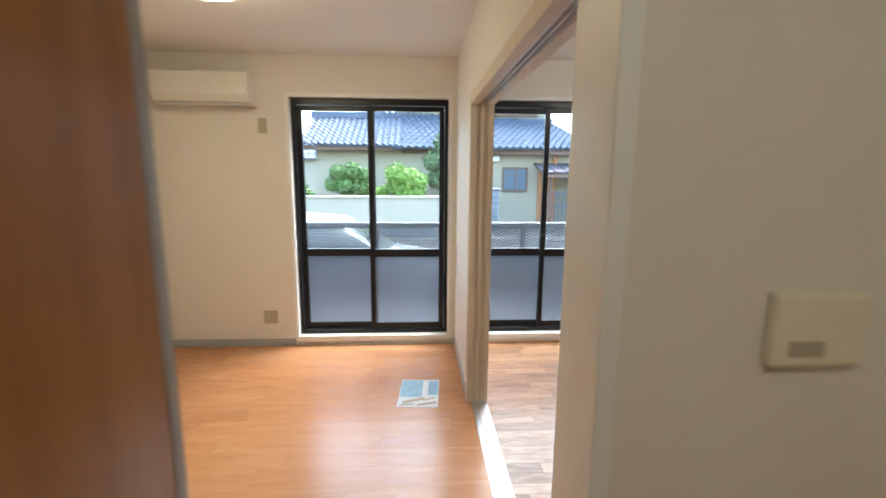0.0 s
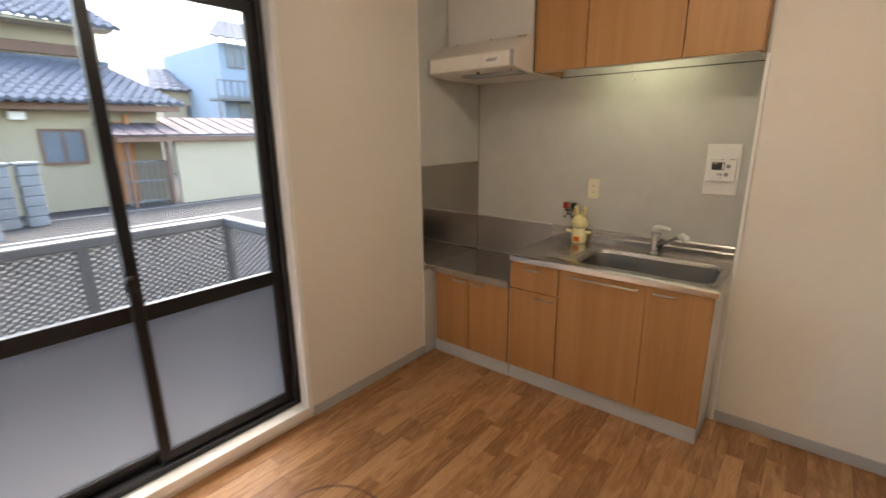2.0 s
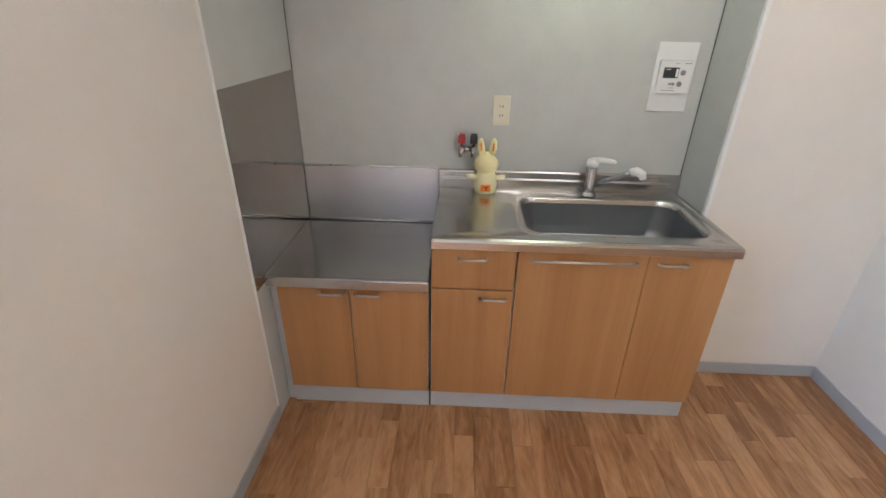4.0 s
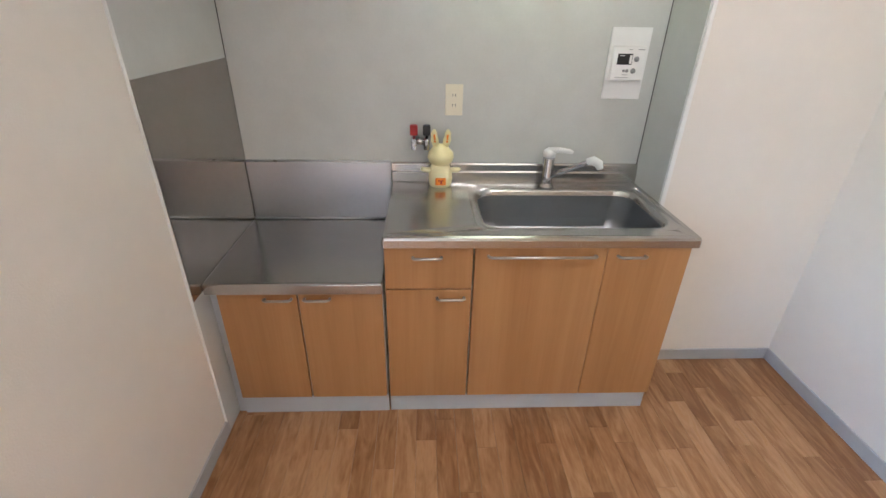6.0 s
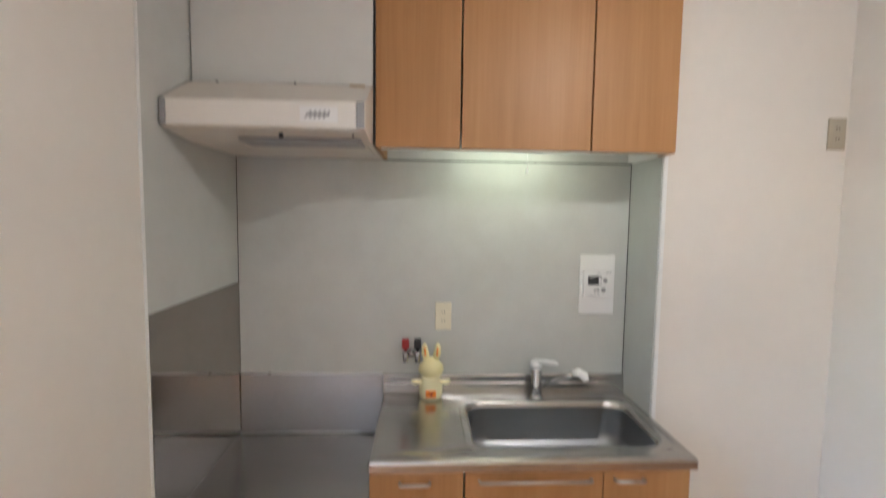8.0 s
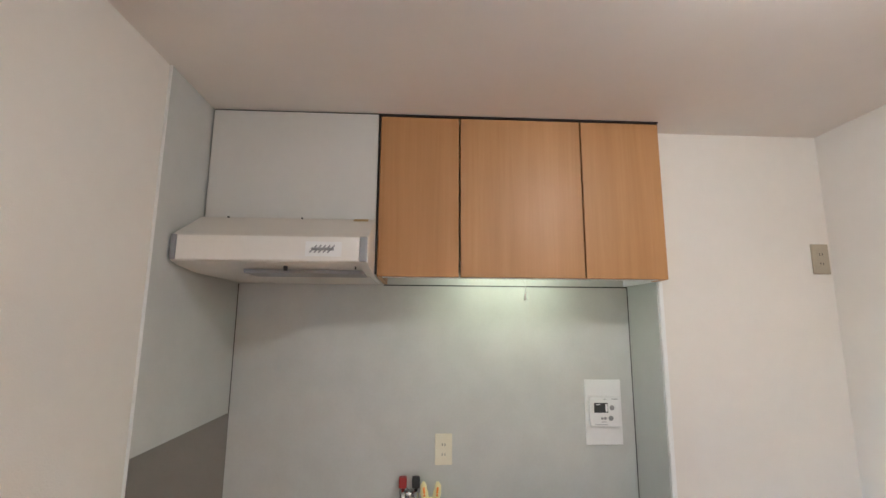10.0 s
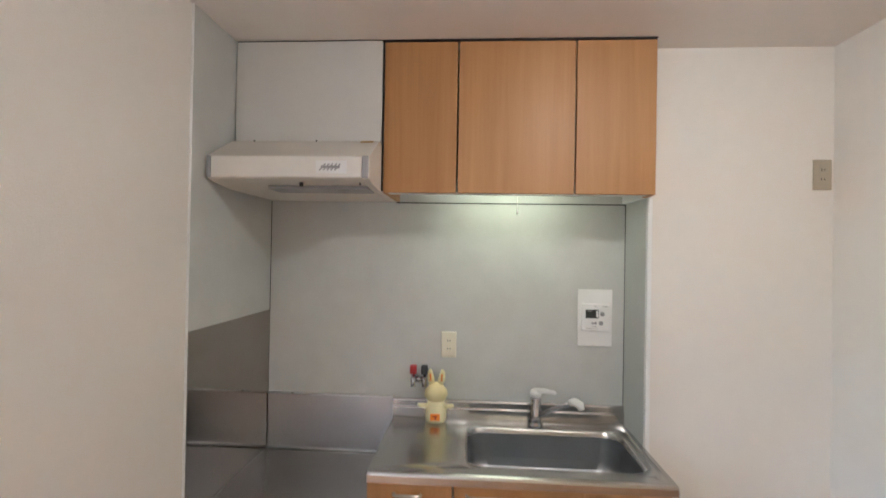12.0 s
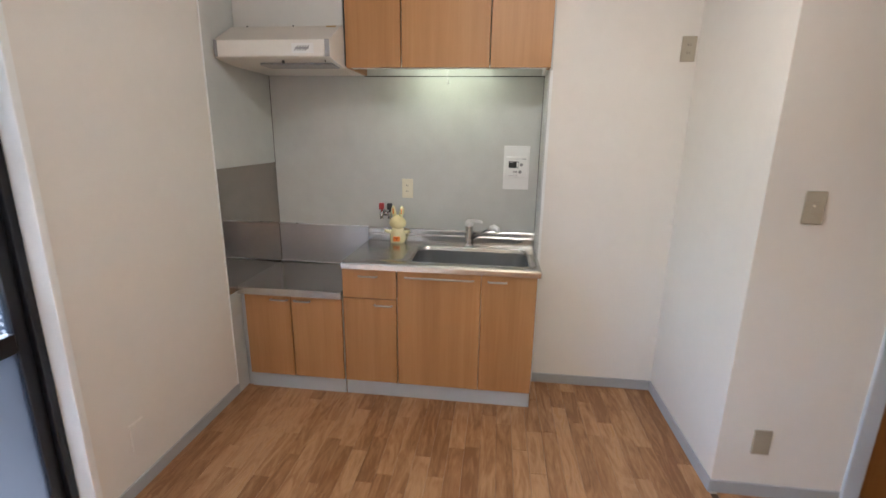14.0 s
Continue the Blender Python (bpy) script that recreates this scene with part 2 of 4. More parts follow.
def prism(name, mat, profile, y0, y1, parent=None, bevel=0.0):
    """An (x, z) outline drawn out along y."""
    bm = bmesh.new()
    a = [bm.verts.new((x, y0, z)) for x, z in profile]
    b = [bm.verts.new((x, y1, z)) for x, z in profile]
    bm.faces.new(a)
    bm.faces.new(b[::-1])
    for k in range(len(a)):
        bm.faces.new((a[k], b[k], b[(k + 1) % len(a)], a[(k + 1) % len(a)]))
    if bevel:
        bmesh.ops.bevel(bm, geom=list(bm.edges), offset=bevel, segments=2, profile=0.5, affect="EDGES")
    return finish(name, bm, mat, parent)


def thing(name, place, label, category, group=""):
    e = new(name)
    e.empty_display_size = 0.1
    e.location = place
    tagged(e, label, category, group)
    bpy.context.view_layer.update()
    return e


def into(root):
    """Keeps the parts, made in world places, where they are under their thing."""
    def fix(o):
        for c in o.children:
            c.matrix_parent_inverse = Matrix.Translation(-root.location) if o == root else Matrix()
            fix(c)
    fix(root)


def structure(ob, label=""):
    return tagged(ob, label, kind="structure")


# ---- plan ----
H = 2.41                       # ceiling
XW, XE = -2.10, 3.365          # west wall, back of the kitchen niche
YN = 3.952                     # window wall
XF, YF = 3.12, 1.556           # wall beside the niche, return wall
XD = 2.32                      # wall with the inner door
PX0, PX1 = 0.36, 0.48          # partition between the rooms
PY0, PY1 = 1.055, 2.89          # opening in it
HEAD = 1.90
YS0, YS1 = 0.70, 0.85          # wall to the hall
DX0, DX1 = -0.42, 0.28         # hall doorway
WIN = [(-1.0, 0.29), (0.50, 1.79)]
WZ0, WZ1 = 0.08, 2.09
T = 0.15

structure(boxes("ceiling", CEILING, [(XW - T, XE + T, -1.6, YN + T, H, H + 0.12)]), "off-white papered flat ceiling")
rows = [(XW - T, WIN[0][0] - 0.03, YN, YN + T, -0.1, H), (WIN[0][1] + 0.03, WIN[1][0] - 0.03, YN, YN + T, -0.1, H), (WIN[1][1] + 0.03, XE + T, YN, YN + T, -0.1, H)]
for a, b in WIN:
    rows += [(a - 0.03, b + 0.03, YN, YN + T, WZ1 + 0.03, H), (a - 0.03, b + 0.03, YN, YN + T, -0.1, WZ0 - 0.05)]
structure(boxes("wall_north", WALLPAPER, rows), "off-white papered wall with two tall window openings")
structure(boxes("wall_west", WALLPAPER, [(XW - T, XW, YS1, YN, -0.1, H)]), "off-white papered wall")
structure(boxes("wall_south", WALLPAPER, [(XW - T, DX0 - 0.03, YS0, YS1, -0.1, H), (DX1 + 0.03, 1.2, YS0, YS1, -0.1, H), (DX0 - 0.03, DX1 + 0.03, YS0, YS1, 2.05, H)]), "off-white papered wall with the hall doorway")
structure(boxes("partition", WALLPAPER, [(PX0, PX1, PY1 + 0.04, YN, -0.1, H), (PX0, PX1, YS1, PY0 - 0.04, -0.1, H), (PX0, PX1, PY0 - 0.04, PY1 + 0.04, HEAD + 0.06, H)]), "papered partition wall between the two rooms")
structure(boxes("wall_east_niche", WALLPAPER, [(XE + 0.004, XE + T, 2.265, YN, -0.1, H), (XF, XE + T, YF - T, 2.26, -0.1, H)]), "off-white papered wall round the kitchen niche")
structure(boxes("wall_return", WALLPAPER, [(XD, XF, YF - T, YF, -0.1, H)]), "off-white papered return wall")
structure(boxes("wall_east_door", WALLPAPER, [(XD, XD + T, 1.02, YF - T, -0.1, H), (XD, XD + T, -0.15, 0.20, -0.1, H), (XD, XD + T, 0.20, 1.02, 2.03, H)]), "off-white papered wall with an inner door")
structure(boxes("wall_kitchen_south", WALLPAPER, [(1.2, XD + T, -0.30, -0.15, -0.1, H), (1.2, 1.3, -0.15, YS0, -0.1, H)]), "off-white papered wall")
structure(boxes("wall_hall", WALLPAPER, [(1.3, 1.4, -1.6, -0.30, -0.1, H), (-1.1, 1.4, -1.75, -1.6, -0.1, H), (-1.2, -1.1, -1.6, YS0, -0.1, H)]), "off-white papered hall walls")
structure(boxes("floor_base", SUBFLOOR, [(XW, XE, -1.6, YN, -0.10, -0.013)]), "floor base under the boards")

# baseboards
bb = []
Z = 0.06
bb += [(XW, WIN[0][0] - 0.03, YN - 0.009, YN, 0, Z), (WIN[1][1] + 0.03, 2.74, YN - 0.009, YN, 0, Z), (XW, XW + 0.009, YS1, YN - 0.009, 0, Z)]
bb += [(PX0 - 0.009, PX0, PY1 + 0.055, YN - 0.009, 0, Z)]
bb += [(XF - 0.009, XF, YF + 0.009, 2.258, 0, Z), (XD - 0.009, XF, YF, YF + 0.009, 0, Z), (XD - 0.009, XD, 1.055, YF, 0, Z)]
structure(boxes("baseboard", GREY_VINYL, bb, bevel=0.0015, seg=1), "grey vinyl baseboard")


# ---- windows ----
def window(name, x0, x1):
    w = structure(thing(name, ((x0 + x1) / 2, YN + 0.05, WZ0), "black aluminium sliding window door with frosted lower panes", ""), "")
    if "category" in w.keys():
        del w["category"]
    f = 0.028
    y0, y1 = YN + 0.055, YN + 0.147
    boxes("frame", BLACK_ALU, [(x0, x0 + f, y0, y1, WZ0, WZ1), (x1 - f, x1, y0, y1, WZ0, WZ1), (x0 + f, x1 - f, y0, y1, WZ1 - 0.05, WZ1), (x0 + f, x1 - f, y0, y1, WZ0, WZ0 + 0.03)], w, 0.002, 1)
    mid = (x0 + x1) / 2
    zb, zt, zm = WZ0 + 0.034, WZ1 - 0.054, 0.80
    for sx0, sx1, sy in ((x0 + f + 0.002, mid + 0.028, YN + 0.108), (mid - 0.028, x1 - f - 0.002, YN + 0.074)):
        s = 0.042
        sash = boxes("sash", BLACK_ALU, [(sx0, sx0 + s, sy, sy + 0.028, zb, zt), (sx1 - s, sx1, sy, sy + 0.028, zb, zt), (sx0 + s, sx1 - s, sy, sy + 0.028, zt - 0.04, zt), (sx0 + s, sx1 - s, sy, sy + 0.028, zb, zb + 0.05), (sx0 + s, sx1 - s, sy - 0.002, sy + 0.030, zm - 0.033, zm + 0.033)], w, 0.002, 1)
        up = boxes("pane", CLEAR, [(sx0 + s, sx1 - s, sy + 0.012, sy + 0.017, zm + 0.033, zt - 0.04)], sash)
        low = boxes("pane", FROSTED, [(sx0 + s, sx1 - s, sy + 0.012, sy + 0.017, zb + 0.05, zm - 0.033)], sash)
        up.visible_shadow = low.visible_shadow = False
        tagged(low, "frosted glass pane")
    latch = boxes("latch", DARK, [(mid - 0.028, mid - 0.004, YN + 0.058, YN + 0.074, 0.90, 0.965)], w, 0.004)
    bm = bmesh.new()
    add_tube(bm, [(mid - 0.016, YN + 0.062, 0.955), (mid - 0.03, YN + 0.048, 0.965), (mid - 0.04, YN + 0.042, 0.94), (mid - 0.04, YN + 0.042, 0.91)], 0.007, 8)
    finish("lever", bm, DARK, w, True)
    c = 0.03
    boxes("casing", WHITE_TRIM, [(x0 - c, x0 - 0.001, YN - 0.010, YN + 0.145, WZ0 - 0.05, WZ1 + c), (x1 + 0.001, x1 + c, YN - 0.010, YN + 0.145, WZ0 - 0.05, WZ1 + c), (x0, x1, YN - 0.010, YN + 0.145, WZ1 + 0.001, WZ1 + c), (x0, x1, YN - 0.018, YN + 0.145, WZ0 - 0.05, WZ0 - 0.001)], w, 0.002, 1)
    into(w)
    return w


window("window_1", *WIN[0])
window("window_2", *WIN[1])

# ---- opening between the rooms ----
rows = []
for ya, yb in ((PY1, PY1 + 0.04), (PY0 - 0.04, PY0)):
    rows.append((PX0 - 0.012, PX1 + 0.012, ya, yb, 0.0, HEAD + 0.06))
structure(boxes("trim_jambs", BEIGE_TRIM, rows, bevel=0.003), "beige wooden jambs of the sliding-door opening")
rows = [(PX0 - 0.006, PX0 + 0.03, PY1 - 0.012, PY1, 0, HEAD), (PX0 + 0.05, PX0 + 0.074, PY1 - 0.010, PY1, 0, HEAD), (PX1 - 0.025, PX1 + 0.006, PY1 - 0.012, PY1, 0, HEAD)]
structure(boxes("trim_jamb_beads", BEIGE_TRIM, rows, bevel=0.003), "raised beads on the jamb")
structure(boxes("trim_head", BEIGE_TRIM, [(PX0 - 0.012, PX0 + 0.034, PY0, PY1, HEAD, HEAD + 0.06), (PX1 - 0.034, PX1 + 0.012, PY0, PY1, HEAD, HEAD + 0.06), (PX0 + 0.034, PX1 - 0.034, PY0, PY1, HEAD + 0.02, HEAD + 0.06)], bevel=0.003), "beige wooden head of the sliding-door opening")
structure(boxes("trim_head_track", ALU, [(PX0 + 0.036, PX0 + 0.040, PY0, PY1, HEAD + 0.004, HEAD + 0.02), (0.418, 0.422, PY0, PY1, HEAD + 0.004, HEAD + 0.02), (PX1 - 0.04, PX1 - 0.036, PY0, PY1, HEAD + 0.004, HEAD + 0.02)]), "aluminium upper sliding-door rails")
structure(boxes("trim_floor_track", ALU, [(0.385, 0.485, PY0, PY1, -0.01, 0.004)] + [(x, x + 0.006, PY0, PY1, 0.004, 0.008) for x in (0.392, 0.417, 0.447, 0.472)], bevel=0.001, seg=1), "pale aluminium sliding-door floor track")

# hall doorway
structure(boxes("trim_hall_jamb", WHITE_TRIM, [(DX1 - 0.002, DX1 + 0.028, YS0 - 0.008, YS1 + 0.008, 0, 2.05), (DX0 - 0.03, DX0, YS0 - 0.008, YS1 + 0.03, 0, 2.05), (DX0, DX1, YS0 - 0.008, YS1 + 0.008, 2.02, 2.05)], bevel=0.003), "pale jambs of the hall doorway")
door = thing("hall_door", (DX0 + 0.03, 0.82, 0), "open brown wood-grain door leading from the hall", "door")
boxes("leaf", DOOR_BROWN, [(DX0 + 0.006, DX0 + 0.040, 0.12, 0.845, 0.008, 2.01)], door, 0.003)
boxes("edge_strip", GREY_PLASTIC, [(DX0 + 0.008, DX0 + 0.042, 0.8455, 0.875, 0.008, 2.01)], door, 0.003)
tube("handle", ALU, [(DX0 + 0.04, 0.19, 1.0), (DX0 + 0.085, 0.19, 1.0), (DX0 + 0.09, 0.30, 1.0)], 0.009, door)
into(door)

# inner door beside the return wall
structure(boxes("trim_door_casing", KICK, [(XD - 0.014, XD + T, 0.985, 1.05, 0, 2.06), (XD - 0.014, XD + T, 0.17, 0.235, 0, 2.06), (XD - 0.014, XD + T, 0.235, 0.985, 2.0, 2.06), (XD + 0.012, XD + 0.03, 0.965, 0.985, 0, 2.0)], bevel=0.004), "pale grey door casing")
d2 = thing("inner_door", (XD + 0.06, 0.6, 0), "closed brown wood-grain inner door", "door")
boxes("leaf", DOOR_BROWN, [(XD + 0.032, XD + 0.066, 0.238, 0.982, 0.008, 1.998)], d2, 0.002)
tube("handle", ALU, [(XD + 0.032, 0.31, 1.0), (XD - 0.01, 0.31, 1.0), (XD - 0.014, 0.42, 1.0)], 0.009, d2)
into(d2)

# ---- kitchen niche linings ----
structure(boxes("panel_back", PANEL, [(XE, XE + 0.004, 2.276, 3.9445, 0, H)]), "pale grey-green kitchen panel on the niche's back")
structure(boxes("panel_side_south", PANEL, [(XF - 0.004, XE, 2.2605, 2.276, 0, H)]), "pale grey-green kitchen panel on the niche's side")
structure(boxes("panel_side_north", PANEL, [(2.735, XE, 3.945, YN - 0.0005, 0, H)]), "pale grey-green kitchen panel on the niche's side")
structure(boxes("panel_edge_strip", WHITE_TRIM, [(2.730, 2.7345, 3.943, YN - 0.0005, 0, H), (XF - 0.012, XF - 0.0045, 2.256, 2.271, 0.0, 1.80)], bevel=0.001, seg=1), "white edge strip of the kitchen panels")
structure(boxes("panel_joint", DARK, [(XE - 0.003, XE, 3.9425, 3.9449, 0.88, 1.80), (XE - 0.003, XE, 2.276, 2.2785, 0.8, 1.797), (XE - 0.004, XE, 2.276, 3.3375, 1.797, 1.802)]), "dark corner joints of the kitchen panels")
structure(boxes("panel_steel", STEEL_WALL, [(2.737, XE - 0.002, 3.9425, 3.945, 0.60, 1.28)]), "dark reflecting steel sheet on the side of the hob space")


# ---- kitchen: sink unit ----
def bar_handle(parent, y0, y1, x, z):
    """A slim bar on two feet, standing proud of a door's face at x."""
    bm = bmesh.new()
    add_tube(bm, [(x, y0, z - 0.004), (x - 0.016, y0, z), (x - 0.022, y0 + math.copysign(0.008, y1 - y0), z), (x - 0.022, y1 - math.copysign(0.008, y1 - y0), z), (x - 0.016, y1, z), (x, y1, z - 0.004)], 0.005, 10)
    return tagged(finish("handle", bm, SATIN, parent, True), "satin metal bar handle")


def front(parent, name, y0, y1, z0, z1, x=2.812, handle=None):
    d = boxes(name, CABINET, [(x, x + 0.018, y0 + 0.0022, y1 - 0.0022, z0 + 0.002, z1 - 0.002)], parent, 0.0012, 1)
    if handle:
        bar_handle(d, handle[0], handle[1], x, handle[2])
    return d


def round_rect(x0, x1, y0, y1, r, z, n=6):
    pts = []
    for cx, cy, a in ((x1 - r, y1 - r, 0), (x0 + r, y1 - r, 90), (x0 + r, y0 + r, 180), (x1 - r, y0 + r, 270)):
        for k in range(n + 1):
            t = radians(a + 90 * k / n)
            pts.append((cx + r * math.cos(t), cy + r * math.sin(t), z))
    return pts


def loops(name, mat, rings, parent, cap=True):
    bm = bmesh.new()
    vs = [[bm.verts.new(p) for p in ring] for ring in rings]
    for r, s in zip(vs, vs[1:]):
        for k in range(len(r)):
            bm.faces.new((r[k], r[(k + 1) % len(r)], s[(k + 1) % len(r)], s[k]))
    if cap:
        bm.faces.new(vs[-1])
    ob = finish(name, bm, mat, parent, True)
    for p in ob.data.polygons:
        p.use_smooth = p.area < 0.006
    return ob


S0, S1 = 2.272, 3.335        # sink unit along the wall
sink = thing("sink_unit", (3.1, 2.8, 0), "wood-grain kitchen sink unit with stainless steel top", "kitchen cabinet")
boxes("body", WHITE_TRIM, [(2.831, 3.36, 2.3075, 3.333, 0.09, 0.60)], sink)
boxes("side_panel", HOOD_FACE, [(2.8305, XF - 0.014, 2.289, 2.306, 0.092, 0.762)], sink, 0.001, 1)
boxes("filler", HOOD_FACE, [(XF - 0.0135, 3.36, 2.2685, 2.3065, 0.0, 0.762)], sink)
boxes("kickboard", KICK, [(2.830, 2.840, 2.292, 3.333, 0.0, 0.089), (2.840, XF - 0.014, 2.292, 2.304, 0.0, 0.089)], sink, 0.001, 1)
front(sink, "drawer", 3.031, 3.333, 0.598, 0.764, handle=(3.14, 3.235, 0.728))
front(sink, "door", 3.031, 3.333, 0.093, 0.596, handle=(3.058, 3.152, 0.566))
front(sink, "door", 2.5782, 3.029, 0.093, 0.764, handle=(2.62, 2.982, 0.733))
front(sink, "door", 2.290, 2.5802, 0.093, 0.764, handle=(2.448, 2.542, 0.732))
tz = 0.800
ring = [round_rect(2.800, 3.347, S0, S1, 0.006, z) for z in (0.764,)]
ring += [round_rect(2.800, 3.347, S0, S1, 0.006, 0.790), round_rect(2.803, 3.347, S0 + 0.003, S1 - 0.003, 0.008, 0.799), round_rect(2.812, 3.347, S0 + 0.010, S1 - 0.008, 0.010, 0.803), round_rect(2.824, 3.345, S0 + 0.020, S1 - 0.012, 0.012, 0.800)]
ring += [round_rect(2.862, 3.322, 2.292, 3.022, 0.055, 0.7995), round_rect(2.866, 3.318, 2.296, 3.018, 0.055, 0.796), round_rect(2.880, 3.300, 2.306, 3.006, 0.058, 0.7945)]
ring += [round_rect(2.894, 3.272, 2.318, 2.994, 0.070, 0.7935), round_rect(2.902, 3.266, 2.326, 2.986, 0.070, 0.788), round_rect(2.908, 3.262, 2.332, 2.980, 0.072, 0.772)]
top = loops("worktop", STEEL, ring, sink, False)
basin = loops("basin", STEEL_BASIN, [ring[-1], round_rect(2.916, 3.256, 2.342, 2.970, 0.072, 0.67), round_rect(2.924, 3.250, 2.350, 2.962, 0.070, 0.635), round_rect(2.945, 3.235, 2.372, 2.940, 0.065, 0.620), round_rect(3.05, 3.13, 2.60, 2.70, 0.03, 0.612)], sink)
lathe("drain", CHROME, (3.09, 2.65, 0.612), [(0.045, 0.0), (0.045, 0.004), (0.035, 0.006), (0.01, 0.003)], sink)
prism("upstand", STEEL, [(3.346, 0.795), (3.346, 0.842), (3.351, 0.848), (3.351, 0.874), (3.355, 0.882), (3.3635, 0.882), (3.3635, 0.795)], S0 + 0.002, S1, sink, 0.0015)
into(sink)

# ---- hob cabinet ----
hob = thing("hob_cabinet", (3.1, 3.64, 0), "low wood-grain hob cabinet with bare steel top", "kitchen cabinet")
boxes("body", WHITE_TRIM, [(2.833, 3.36, 3.342, 3.915, 0.09, 0.58)], hob)
boxes("kickboard", KICK, [(2.827, 2.840, 3.340, 3.912, 0.0, 0.087)], hob, 0.001, 1)
front(hob, "door", 3.343, 3.636, 0.09, 0.583, x=2.816, handle=(3.525, 3.612, 0.562))
front(hob, "door", 3.638, 3.912, 0.09, 0.583, x=2.816, handle=(3.657, 3.748, 0.562))
boxes("filler", KICK, [(2.836, 2.85, 3.9145, 3.9420, 0.0, 0.575)], hob, 0.001, 1)
hring = [round_rect(2.800, 3.352, 3.340, 3.9422, 0.004, 0.586), round_rect(2.800, 3.352, 3.340, 3.9422, 0.004, 0.620), round_rect(2.802, 3.352, 3.341, 3.9418, 0.005, 0.625), round_rect(2.808, 3.352, 3.344, 3.941, 0.006, 0.627), round_rect(2.818, 3.350, 3.348, 3.940, 0.008, 0.624)]
loops("worktop", STEEL, hring, hob)
boxes("back_guard", GUARD_STEEL, [(3.355, 3.3635, 3.3375, 3.9415, 0.60, 0.882), (3.346, 3.355, 3.3415, 3.9405, 0.6245, 0.633)], hob, 0.002)
boxes("guard_lip", ALU, [(3.355, 3.364, 3.3375, 3.9415, 0.8825, 0.888)], hob, 0.0015, 1)
for x, z, rad in ((3.353, 0.8845, 0.004), (3.3435, 0.6295, 0.0032)):
    tagged(tube("rolled_edge", ALU, [(x, 3.339, z), (x, 3.941, z)], rad, hob, 10), "bright rolled steel edge")
into(hob)

# ---- wall cabinet ----
wall_cab = thing("wall_cabinet", (3.2, 2.8, 1.8), "wood-grain wall cabinet with three plain doors", "kitchen cabinet")
C0, C1 = 2.277, 3.338
pieces("side_panel", CABINET, [(3.040, 3.12, C0, C0 + 0.016, 1.803, H - 0.004), (3.040, 3.363, C1 - 0.016, C1, 1.803, H - 0.004)], wall_cab)
pieces("shelf_panel", WHITE_TRIM, [(3.12, 3.363, C0, C0 + 0.016, 1.803, H - 0.004), (3.042, 3.362, C0 + 0.017, C1 - 0.017, 1.850, 1.863), (3.042, 3.362, C0 + 0.017, C1 - 0.017, H - 0.03, H - 0.006)], wall_cab)
pieces("underside_rail", WHITE_TRIM, [(3.042, 3.10, C0 + 0.017, C1 - 0.017, 1.805, 1.815)], wall_cab)
for y0, y1 in ((C0, 2.583), (2.584, 3.041), (3.043, C1)):
    front(wall_cab, "door", y0, y1, 1.801, H - 0.006, x=3.021)
into(wall_cab)
lamp = thing("under_cabinet_lamp", (3.2, 2.85, 1.82), "lit slim lamp under the wall cabinet with pull cord", "lamp")
boxes("housing", WHITE_PLASTIC, [(3.07, 3.13, 2.56, 3.05, 1.826, 1.8495)], lamp, 0.003)
boxes("cover", GLOW_TUBE, [(3.132, 3.165, 2.60, 3.02, 1.824, 1.8495)], lamp, 0.005)
tube("cord", WHITE_PLASTIC, [(3.06, 2.80, 1.825), (3.055, 2.80, 1.80), (3.055, 2.80, 1.745)], 0.0012, lamp, 6)
lathe("pull", WHITE_PLASTIC, (3.055, 2.80, 1.725), [(0.002, 0.0), (0.005, 0.004), (0.004, 0.016), (0.0015, 0.022)], lamp, 10)
into(lamp)

# ---- range hood ----
hood = thing("range_hood", (3.1, 3.64, 1.8), "slim off-white range hood with a sloped top", "range hood")
prism("shell", HOOD, [(2.820, 1.823), (2.820, 1.905), (2.840, 1.916), (2.985, 1.998), (3.362, 1.998), (3.362, 1.803), (2.99, 1.803), (2.86, 1.815)], 3.345, 3.940, hood, 0.003)
boxes("front_strip", HOOD_FACE, [(2.811, 2.8195, 3.372, 3.922, 1.826, 1.902)], hood, 0.003)
pieces("end_cap", GREY_PLASTIC, [(2.810, 2.8195, 3.3475, 3.3705, 1.826, 1.904), (2.810, 2.8195, 3.9235, 3.9385, 1.826, 1.904)], hood, 0.003)
boxes("underside", GREY_PLASTIC, [(2.90, 3.02, 3.37, 3.75, 1.7965, 1.809)], hood, 0.002)
boxes("grease_tray", HOOD, [(3.03, 3.33, 3.36, 3.78, 1.7985, 1.8035)], hood, 0.002)
boxes("label_plate", WHITE_PLASTIC, [(2.8095, 2.8105, 3.425, 3.535, 1.840, 1.886)], hood)
bm = bmesh.new()
for k in range(5):
    y = 3.447 + 0.0135 * k
    add_box(bm, 2.8086, 2.8096, -0.0022, 0.0022, -0.016, 0.016, turn=Matrix.Translation((0, y + 0.01, 1.863)) @ pose(0, 0, 0, 42, 0, 0))
add_box(bm, 2.8086, 2.8096, 3.449, 3.517, 1.8585, 1.8675)
finish("label_bars", bm, GREY_PLASTIC, hood)
pieces("knob", DARK, [(2.856, 2.866, 3.60, 3.612, 1.800, 1.816), (2.856, 2.862, 3.385, 3.39, 1.806, 1.816)], hood, 0.002)
bm = bmesh.new()
slope = math.degrees(math.atan2(0.082, 0.147))
add_box(bm, -0.011, 0.011, 3.365, 3.415, 0.0, 0.0012, turn=Matrix.Translation((2.968, 0, 1.9906)) @ pose(0, 0, 0, 0, -slope, 0))
